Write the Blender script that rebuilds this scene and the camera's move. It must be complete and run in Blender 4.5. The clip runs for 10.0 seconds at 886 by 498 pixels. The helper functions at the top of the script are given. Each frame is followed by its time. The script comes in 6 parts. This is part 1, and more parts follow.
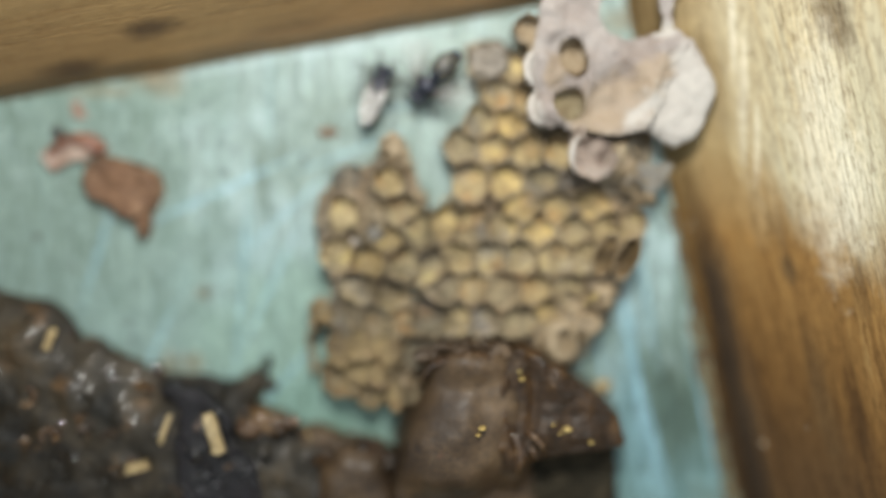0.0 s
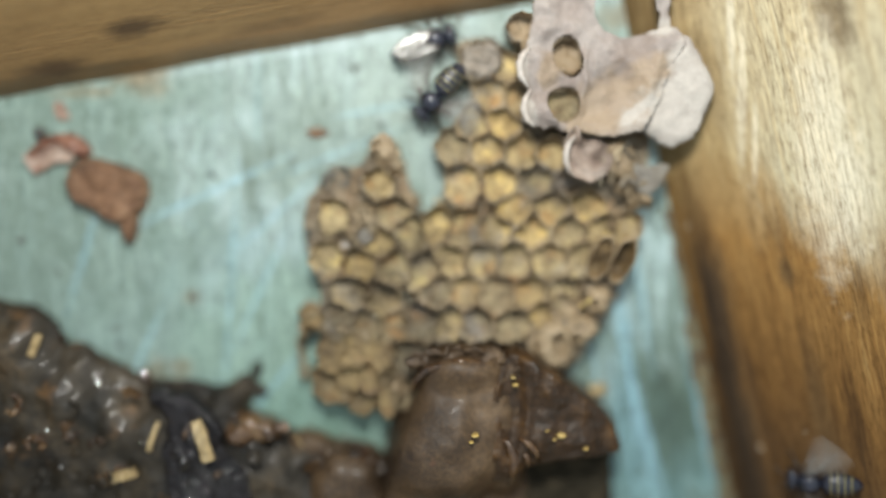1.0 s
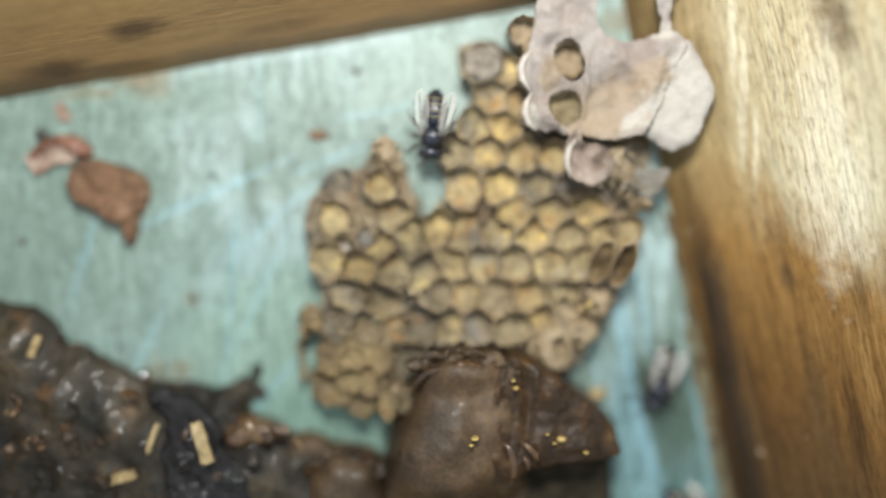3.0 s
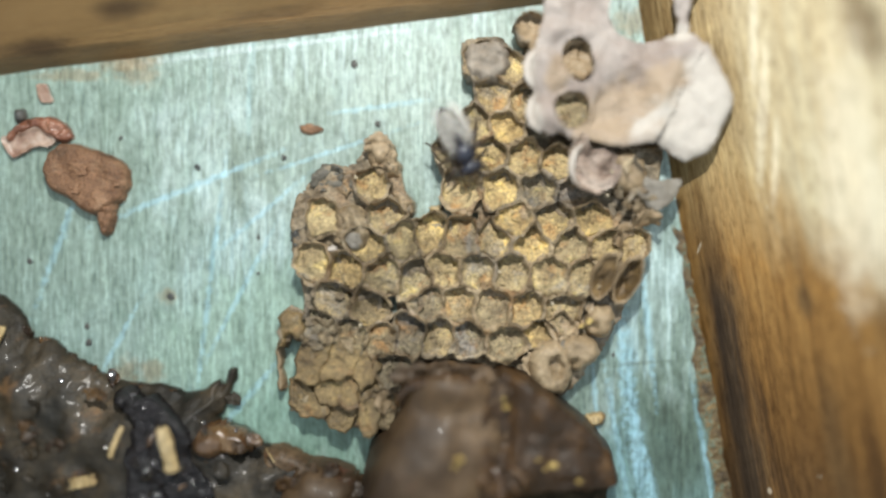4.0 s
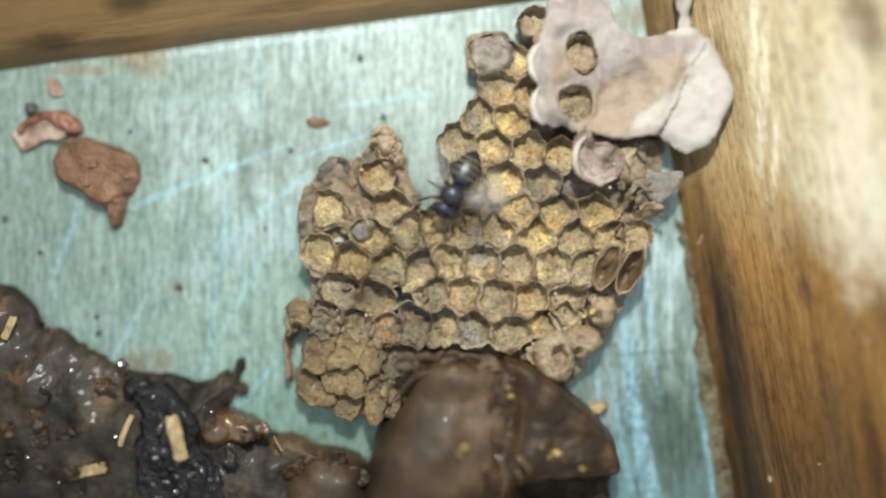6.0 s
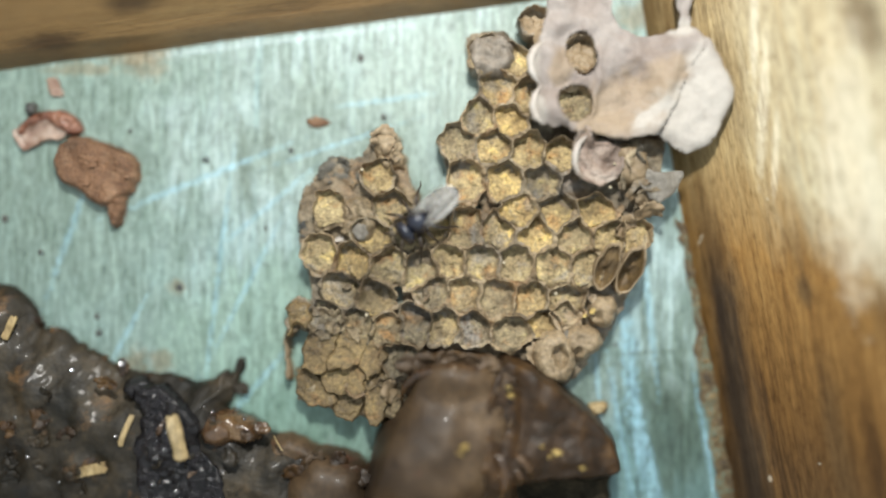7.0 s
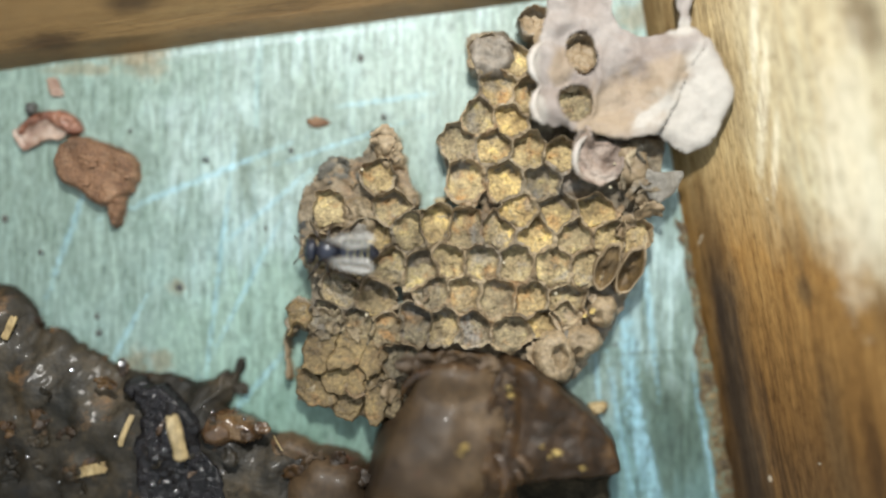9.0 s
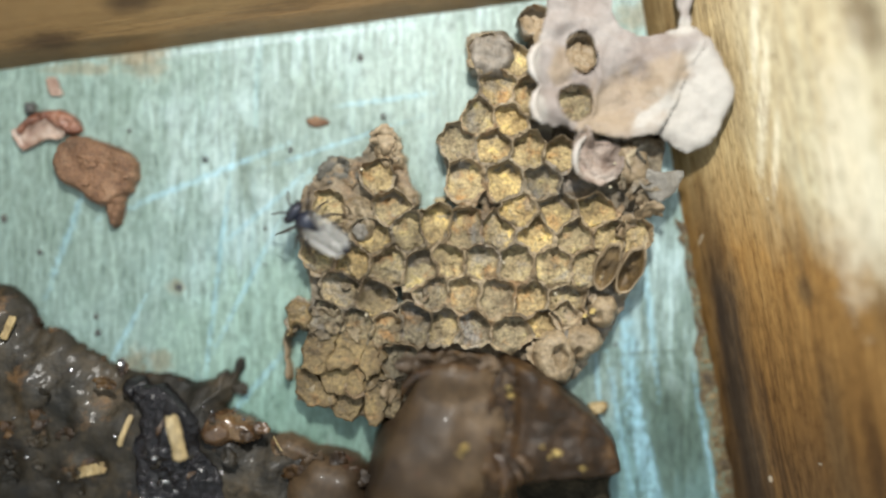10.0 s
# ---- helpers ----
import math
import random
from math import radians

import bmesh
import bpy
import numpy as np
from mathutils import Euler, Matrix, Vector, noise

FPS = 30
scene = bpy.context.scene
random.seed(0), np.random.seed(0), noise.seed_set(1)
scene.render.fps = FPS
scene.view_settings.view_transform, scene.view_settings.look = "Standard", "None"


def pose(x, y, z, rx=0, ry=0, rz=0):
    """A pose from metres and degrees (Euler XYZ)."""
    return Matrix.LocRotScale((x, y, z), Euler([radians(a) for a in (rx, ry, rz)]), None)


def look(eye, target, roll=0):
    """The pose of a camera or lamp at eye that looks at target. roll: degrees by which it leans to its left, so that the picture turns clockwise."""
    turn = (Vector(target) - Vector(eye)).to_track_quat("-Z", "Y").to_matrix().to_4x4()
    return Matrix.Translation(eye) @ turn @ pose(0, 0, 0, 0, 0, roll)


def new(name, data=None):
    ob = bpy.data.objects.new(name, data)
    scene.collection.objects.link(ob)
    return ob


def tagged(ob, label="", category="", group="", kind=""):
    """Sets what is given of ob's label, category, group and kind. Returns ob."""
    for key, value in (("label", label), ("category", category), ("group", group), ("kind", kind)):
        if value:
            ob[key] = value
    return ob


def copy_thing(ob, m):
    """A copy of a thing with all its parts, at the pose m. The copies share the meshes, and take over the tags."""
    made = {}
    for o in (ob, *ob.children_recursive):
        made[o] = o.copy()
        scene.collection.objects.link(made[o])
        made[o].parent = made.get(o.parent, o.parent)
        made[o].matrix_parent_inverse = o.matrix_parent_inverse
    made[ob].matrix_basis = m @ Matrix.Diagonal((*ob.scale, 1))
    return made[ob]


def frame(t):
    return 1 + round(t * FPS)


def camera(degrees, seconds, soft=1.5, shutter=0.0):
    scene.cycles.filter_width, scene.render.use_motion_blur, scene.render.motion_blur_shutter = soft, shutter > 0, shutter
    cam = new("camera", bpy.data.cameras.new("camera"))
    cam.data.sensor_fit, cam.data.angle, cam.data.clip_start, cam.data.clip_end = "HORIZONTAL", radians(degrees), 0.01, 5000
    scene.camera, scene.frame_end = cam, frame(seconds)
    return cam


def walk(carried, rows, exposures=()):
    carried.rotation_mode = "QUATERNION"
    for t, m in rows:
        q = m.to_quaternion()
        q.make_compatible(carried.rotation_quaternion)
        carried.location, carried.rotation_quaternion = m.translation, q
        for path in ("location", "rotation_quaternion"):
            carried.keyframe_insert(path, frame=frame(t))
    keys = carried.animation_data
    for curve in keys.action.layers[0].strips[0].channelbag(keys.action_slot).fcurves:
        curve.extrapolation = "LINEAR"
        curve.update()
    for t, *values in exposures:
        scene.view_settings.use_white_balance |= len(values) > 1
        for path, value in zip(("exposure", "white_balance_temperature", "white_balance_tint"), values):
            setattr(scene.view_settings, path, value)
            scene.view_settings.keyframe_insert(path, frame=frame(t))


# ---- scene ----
# ---- the camera and its way ----
cam = camera(56.0, 10.0, soft=2.3, shutter=0.9)
cam.data.dof.use_dof = True
cam.data.dof.focus_distance = 0.1256
cam.data.dof.aperture_fstop = 1.35
PATH = [
    (0.0, pose(-0.00357, 0.00253, 0.13898, -1.20, -0.93, -2.71)),
    (0.5, pose(-0.00212, 0.00618, 0.14010, -3.24, 0.56, -2.80)),
    (1.0, pose(-0.00264, 0.00578, 0.13635, -2.42, -1.17, -2.88)),
    (1.5, pose(-0.00256, 0.00596, 0.13605, -2.48, -1.33, -2.88)),
    (2.0, pose(-0.00306, 0.00580, 0.13654, -2.52, -1.23, -2.89)),
    (2.5, pose(-0.00330, 0.00566, 0.13638, -2.21, -1.34, -2.90)),
    (2.8, pose(-0.00330, 0.00566, 0.13638, -2.21, -1.34, -2.90)),
    (3.8, pose(0.00079, 0.00134, 0.13189, 0, 0, 0.04)),
    (4.0, pose(0.00078, 0.00134, 0.12815, 0, 0, 0.01)),
    (4.5, pose(0.00067, 0.00119, 0.12967, 0, 0, 0)),
    (5.0, pose(0.00049, 0.00079, 0.12977, 0, 0, 0)),
    (5.5, pose(0.00013, 0.00012, 0.13000, 0, 0, 0)),
    (7.0, pose(0, 0, 0.13, 0, 0, 0)),
    (9.0, pose(0, 0, 0.13, 0, 0, 0)),
    (9.5, pose(-0.00011, -0.00005, 0.12997, 0, 0, 0)),
    (10.0, pose(0.00003, -0.00002, 0.12976, 0, 0, 0)),
]

# ---- light: a small torch held over the open box, and faint daylight from above ----
world = bpy.data.worlds.new("world")
scene.world = world
world.use_nodes = True
world.node_tree.nodes["Background"].inputs[0].default_value = (0.86, 0.97, 1.02, 1)
world.node_tree.nodes["Background"].inputs[1].default_value = 0.80
torch = new("torch", bpy.data.lights.new("torch", "AREA"))
torch.data.shape, torch.data.size = "DISK", 0.010
torch.data.energy, torch.data.color = 0.395, (1.0, 0.985, 0.925)
torch.matrix_world = look((0.002, 0.093, 0.142), (0.024, 0.008, 0.0))
scene.view_settings.exposure = 0.0


# ---- materials ----
def nodes_of(name):
    m = bpy.data.materials.new(name)
    m.use_nodes = True
    t = m.node_tree
    return m, t, t.nodes["Principled BSDF"]


def node(t, kind, **given):
    n = t.nodes.new("ShaderNode" + kind)
    for key, value in given.items():
        n.inputs[key.replace("_", " ")].default_value = value
    return n


def coords(t, stretch=(1, 1, 1), turn=0.0):
    c = t.nodes.new("ShaderNodeTexCoord")
    m = t.nodes.new("ShaderNodeMapping")
    m.inputs["Scale"].default_value = stretch
    m.inputs["Rotation"].default_value = (0, 0, radians(turn))
    t.links.new(c.outputs["Object"], m.inputs["Vector"])
    return m.outputs["Vector"]


def noise_of(t, vector, scale, detail=4.0, rough=0.55, warp=0.0):
    n = node(t, "TexNoise", Scale=scale, Detail=detail, Roughness=rough, Distortion=warp)
    t.links.new(vector, n.inputs["Vector"])
    return n.outputs["Fac"]


def ramp(t, fac, stops):
    r = t.nodes.new("ShaderNodeValToRGB")
    e = r.color_ramp.elements
    while len(e) < len(stops):
        e.new(0.5)
    for i, (p, c) in enumerate(stops):
        e[i].position, e[i].color = p, (*c, 1) if len(c) == 3 else c
    t.links.new(fac, r.inputs["Fac"])
    return r.outputs["Color"]


def grey(lo, hi):
    return [(lo, (0, 0, 0)), (hi, (1, 1, 1))]


def mixed(t, fac, a, b, mode="MIX"):
    m = t.nodes.new("ShaderNodeMix")
    m.data_type, m.blend_type = "RGBA", mode
    for socket, value in ((m.inputs[0], fac), (m.inputs[6], a), (m.inputs[7], b)):
        if isinstance(value, (int, float)):
            socket.default_value = value
        elif isinstance(value, tuple):
            socket.default_value = (*value, 1)
        else:
            t.links.new(value, socket)
    return m.outputs[2]


def bump_of(t, bsdf, heights, strength=0.6):
    """heights: pairs of a height and its depth in metres."""
    last = None
    for h, depth in heights:
        b = node(t, "Bump", Strength=strength, Distance=depth)
        t.links.new(h, b.inputs["Height"])
        if last:
            t.links.new(last, b.inputs["Normal"])
        last = b.outputs["Normal"]
    t.links.new(last, bsdf.inputs["Normal"])


def surface(name, stops, scale, fine, rough=(0.5, 0.8), depth=0.0004, fine_depth=0.0001, grain=0.35, stretch=(1, 1, 1), specular=0.5, coat=0.0, warp=0.0, island=False, stains=()):
    m, t, s = nodes_of(name)
    v = coords(t, stretch)
    big = noise_of(t, v, scale, 5, 0.6, warp)
    small = noise_of(t, v, fine, 4, 0.65)
    colour = ramp(t, big, stops)
    for k, (size, low, tone) in enumerate(stains):
        spot = noise_of(t, coords(t, (1, 1, 1), 40 * (k + 1)), size, 4, 0.65, 0.3)
        colour = mixed(t, ramp(t, spot, [(low, (0, 0, 0)), (low + 0.12, (0.85, 0.85, 0.85))]), colour, tone)
    dark = ramp(t, small, [(0.25, (1 - grain,) * 3), (0.75, (1 + grain * 0.6,) * 3)])
    colour = mixed(t, 1.0, colour, dark, "MULTIPLY")
    blotch = ramp(t, noise_of(t, v, scale * 0.32, 4, 0.6), [(0.32, (1 - 0.9 * grain,) * 3), (0.52, (1.0, 1.0, 1.0)), (0.72, (1 + 0.3 * grain,) * 3)])
    colour = mixed(t, 1.0, colour, blotch, "MULTIPLY")
    if island:
        info = t.nodes.new("ShaderNodeObjectInfo")
        tint = ramp(t, info.outputs["Random"], island if isinstance(island, list) else [(0, (0.72, 0.74, 0.78)), (0.5, (1.0, 0.98, 0.95)), (1, (1.14, 1.10, 1.05))])
        colour = mixed(t, 1.0, colour, tint, "MULTIPLY")
    t.links.new(colour, s.inputs["Base Color"])
    r = node(t, "MapRange", To_Min=rough[0], To_Max=rough[1])
    t.links.new(small, r.inputs["Value"])
    t.links.new(r.outputs["Result"], s.inputs["Roughness"])
    s.inputs["Specular IOR Level"].default_value = specular
    s.inputs["Coat Weight"].default_value = coat
    s.inputs["Coat Roughness"].default_value = 0.12
    bump_of(t, s, [(big, depth), (small, fine_depth)])
    return m


def blot(t, middle, size, ragged=0.5, turn=0.0, grain=250.0, soft=0.5, vector=None, stretch=(1, 1, 1)):
    """A stain of its own shape on the board: 1 within, 0 outside; middle and size in millimetres."""
    c = t.nodes.new("ShaderNodeTexCoord")
    m = t.nodes.new("ShaderNodeMapping")
    m.vector_type = "TEXTURE"
    m.inputs["Location"].default_value = (middle[0] * 0.001, middle[1] * 0.001, 0)
    m.inputs["Rotation"].default_value = (0, 0, radians(turn))
    m.inputs["Scale"].default_value = (size[0] * 0.001, size[1] * 0.001, 1.0)
    t.links.new(vector or c.outputs["Object"], m.inputs["Vector"])
    far = t.nodes.new("ShaderNodeVectorMath")
    far.operation = "LENGTH"
    t.links.new(m.outputs["Vector"], far.inputs[0])
    sway = node(t, "Math")
    sway.operation = "MULTIPLY_ADD"
    t.links.new(noise_of(t, coords(t, stretch), grain, 4, 0.65), sway.inputs[0])
    sway.inputs[1].default_value = ragged * 2
    t.links.new(far.outputs["Value"], sway.inputs[2])
    out = node(t, "MapRange", From_Min=0.7 + ragged, From_Max=0.7 + soft + ragged, To_Min=1.0, To_Max=0.0)
    t.links.new(sway.outputs[0], out.inputs["Value"])
    return out.outputs[0]


def painted_board():
    """Worn turquoise paint over board, with brush fibres along y, blue scratches, green stains and specks."""
    m, t, s = nodes_of("turquoise_paint")
    v = coords(t)
    fibre_v = coords(t, (1, 0.09, 1), 6)
    patch = noise_of(t, v, 55, 6, 0.65, 0.8)
    veil = noise_of(t, coords(t, (1, 0.55, 1), -25), 75, 5, 0.65, 0.4)
    fibre = noise_of(t, fibre_v, 3000, 4, 0.7)
    wide = noise_of(t, coords(t, (1, 0.10, 1), 4), 420, 3, 0.6)
    fine = noise_of(t, v, 2600, 3, 0.6)
    colour = ramp(t, patch, [(0.28, (0.130, 0.185, 0.158)), (0.42, (0.185, 0.256, 0.230)), (0.52, (0.240, 0.322, 0.305)), (0.62, (0.280, 0.370, 0.362)), (0.76, (0.300, 0.370, 0.318))])
    colour = mixed(t, ramp(t, veil, [(0.48, (0, 0, 0)), (0.70, (0.6, 0.6, 0.6))]), colour, (0.37, 0.49, 0.50))
    dull = noise_of(t, coords(t, (1, 0.6, 1), 30), 95, 5, 0.7)
    colour = mixed(t, ramp(t, dull, [(0.50, (0, 0, 0)), (0.75, (0.6, 0.6, 0.6))]), colour, (0.20, 0.265, 0.205))
    # blue scratches, fine and long, in two directions
    for turn, scale, low in ((-24, 330, 0.645), (-8, 480, 0.63), (70, 260, 0.68)):
        scratch = noise_of(t, coords(t, (1, 0.055, 1), turn), scale, 3, 0.55, 0.15)
        colour = mixed(t, ramp(t, scratch, [(low, (0, 0, 0)), (low + 0.10, (0.45, 0.45, 0.45))]), colour, (0.32, 0.49, 0.53))
    streak = ramp(t, noise_of(t, coords(t, (1, 0.05, 1), 4), 1000, 4, 0.65), grey(0.47, 0.62))
    for middle, size, turn, tone in (((30.5, -26.4), (4.2, 18.0), 4, (0.25, 0.43, 0.53)), ((34.0, -10.5), (4.5, 11.0), 6, (0.45, 0.60, 0.62)), ((39.8, -31.7), (2.0, 10.0), 9, (0.17, 0.31, 0.29)), ((-31.2, -5.2), (9.0, 11.0), -20, (0.32, 0.46, 0.49)), ((-7.4, 32.7), (26.0, 6.0), 7, (0.35, 0.455, 0.46)), ((-32.1, -22.8), (9.0, 8.0), 0, (0.25, 0.42, 0.40))):
        area = mixed(t, 1.0, blot(t, middle, size, 0.5, turn, 120), mixed(t, 0.06, streak, (1.0, 1.0, 1.0)), "MULTIPLY")
        colour = mixed(t, area, colour, tone)
    for middle, size, turn, tone in (((29.6, -22.0), (1.6, 5.0), 0, (0.15, 0.22, 0.17)), ((-55.9, -5.2), (24.0, 13.0), -10, (0.205, 0.295, 0.27)), ((-63.8, 3.6), (16.0, 14.0), 0, (0.175, 0.25, 0.222)), ((38.4, -36.9), (14.0, 24.0), 0, (0.105, 0.155, 0.125)), ((32.3, -37.8), (10.0, 10.0), 0, (0.13, 0.24, 0.25)), ((-58.5, 25.7), (18.0, 6.0), 8, (0.20, 0.285, 0.25)), ((1.4, 27.4), (14.0, 7.0), 0, (0.27, 0.35, 0.32)), ((-19.7, -15.8), (9.0, 12.0), 0, (0.22, 0.33, 0.29)), ((36.0, -29.2), (5.0, 8.5), 6, (0.055, 0.085, 0.062)), ((-24.0, -26.0), (15.0, 8.0), 0, (0.15, 0.25, 0.205)), ((-61.0, 14.0), (15.0, 13.0), 0, (0.185, 0.26, 0.228)), ((-24.5, 16.5), (8.0, 5.5), 20, (0.20, 0.27, 0.24)), ((-31.0, 12.5), (0.7, 5.5), 4, (0.13, 0.18, 0.15)), ((-27.3, 16.0), (0.5, 3.5), 4, (0.14, 0.19, 0.16)), ((-30.0, -12.0), (12.0, 7.0), 20, (0.21, 0.31, 0.265))):
        colour = mixed(t, mixed(t, 0.85, (0.0, 0.0, 0.0), blot(t, middle, size, 1.2, turn, 300, 1.0, None, (1, 0.35, 1))), colour, tone)
    # long pale blue scratches
    for middle, size, turn in (((-35.2, -5.2), (0.5, 9.5), -7), ((-30.3, -5.2), (0.45, 6.5), -27), ((-38.3, 10.7), (0.6, 8.0), -68), ((-16.2, 16.4), (0.4, 6.0), -72), ((-9.2, 23.2), (0.5, 4.0), -82), ((-29.0, -21.1), (0.6, 4.5), -40), ((-49.3, -13.1), (0.5, 4.0), -28), ((-58.5, 1.9), (0.7, 5.0), -20), ((-27.7, 6.3), (0.5, 5.0), -50), ((24.3, -22.8), (0.5, 4.0), 5), ((28.3, -31.7), (0.6, 8.0), 10), ((28.2, -14.9), (0.8, 7.0), 3), ((29.8, -22.0), (0.9, 8.0), 4), ((31.0, -30.8), (1.1, 8.0), 8), ((33.2, -36.9), (0.8, 5.0), 12), ((32.3, -10.5), (0.7, 6.0), 6), ((41.3, -31.7), (0.5, 7.0), 10)):
        colour = mixed(t, mixed(t, 0.42, (0.0, 0.0, 0.0), blot(t, middle, (0.55 * size[0], 1.25 * size[1]), 2.6, turn, 900, 1.2)), colour, (0.28, 0.50, 0.62))
    for middle, size, turn in (((33.6, -16.0), (6.0, 0.16), 2), ((29.6, -16.5), (3.0, 0.12), 4)):
        colour = mixed(t, mixed(t, 0.7, (0.0, 0.0, 0.0), blot(t, middle, size, 0.9, turn, 900, 0.7)), colour, (0.10, 0.14, 0.115))
    # pale line of bare edge along the foot of the north wall
    for middle, size in (((-31.2, 31.8), (13.0, 0.35)), ((-14.5, 33.8), (9.0, 0.3))):
        colour = mixed(t, mixed(t, 0.45, (0.0, 0.0, 0.0), blot(t, middle, size, 0.9, 7.4, 600, 0.9)), colour, (0.44, 0.54, 0.57))
    # brown resin smeared at the foot of the north wall, and small brown spots
    for middle, size in (((-46.0, 29.0), (2.6, 2.0)), ((-48.4, 30.1), (3.5, 1.0)), ((-55.9, 28.1), (4.0, 0.8)), ((-41.6, -5.9), (1.0, 0.9)), ((-48.0, -17.5), (1.3, 1.6)), ((-44.0, -17.5), (1.6, 1.4)), ((30.3, 36.2), (3.0, 1.4))):
        colour = mixed(t, mixed(t, 0.5, (0.0, 0.0, 0.0), blot(t, middle, size, 1.7, 0, 700, 1.0)), colour, (0.21, 0.15, 0.075))
    colour = mixed(t, 1.0, colour, ramp(t, wide, [(0.30, (0.90, 0.92, 0.90)), (0.5, (1.0, 1.0, 1.0)), (0.72, (1.07, 1.06, 1.06))]), "MULTIPLY")
    colour = mixed(t, 1.0, colour, ramp(t, fibre, [(0.30, (0.36, 0.40, 0.36)), (0.46, (0.95, 0.95, 0.95)), (0.70, (1.40, 1.39, 1.39))]), "MULTIPLY")
    threads = noise_of(t, coords(t, (1, 0.05, 1), 3), 1250, 4, 0.7)
    colour = mixed(t, 1.0, colour, ramp(t, threads, [(0.32, (0.66, 0.70, 0.67)), (0.48, (1.0, 1.0, 1.0)), (0.68, (1.20, 1.20, 1.21))]), "MULTIPLY")
    mottle = noise_of(t, coords(t, (1, 0.45, 1), 6), 1500, 6, 0.78)
    colour = mixed(t, 1.0, colour, ramp(t, mottle, [(0.30, (0.50, 0.53, 0.50)), (0.5, (1.0, 1.0, 1.0)), (0.70, (1.33, 1.32, 1.33))]), "MULTIPLY")
    cloud = noise_of(t, coords(t, (1, 0.6, 1), 10), 260, 5, 0.65, 0.3)
    colour = mixed(t, 1.0, colour, ramp(t, cloud, [(0.30, (0.82, 0.84, 0.80)), (0.5, (1.03, 1.0, 0.99)), (0.70, (1.14, 1.14, 1.16))]), "MULTIPLY")
    specks = node(t, "TexVoronoi", Scale=210.0)
    t.links.new(v, specks.inputs["Vector"])
    colour = mixed(t, ramp(t, specks.outputs["Distance"], [(0.02, (0.4, 0.4, 0.4)), (0.05, (0, 0, 0))]), colour, (0.09, 0.10, 0.08))
    t.links.new(colour, s.inputs["Base Color"])
    r = node(t, "MapRange", To_Min=0.36, To_Max=0.62)
    t.links.new(fine, r.inputs["Value"])
    t.links.new(r.outputs["Result"], s.inputs["Roughness"])
    bump_of(t, s, [(patch, 0.0002), (fibre, 0.00014), (fine, 0.00004)])
    return m


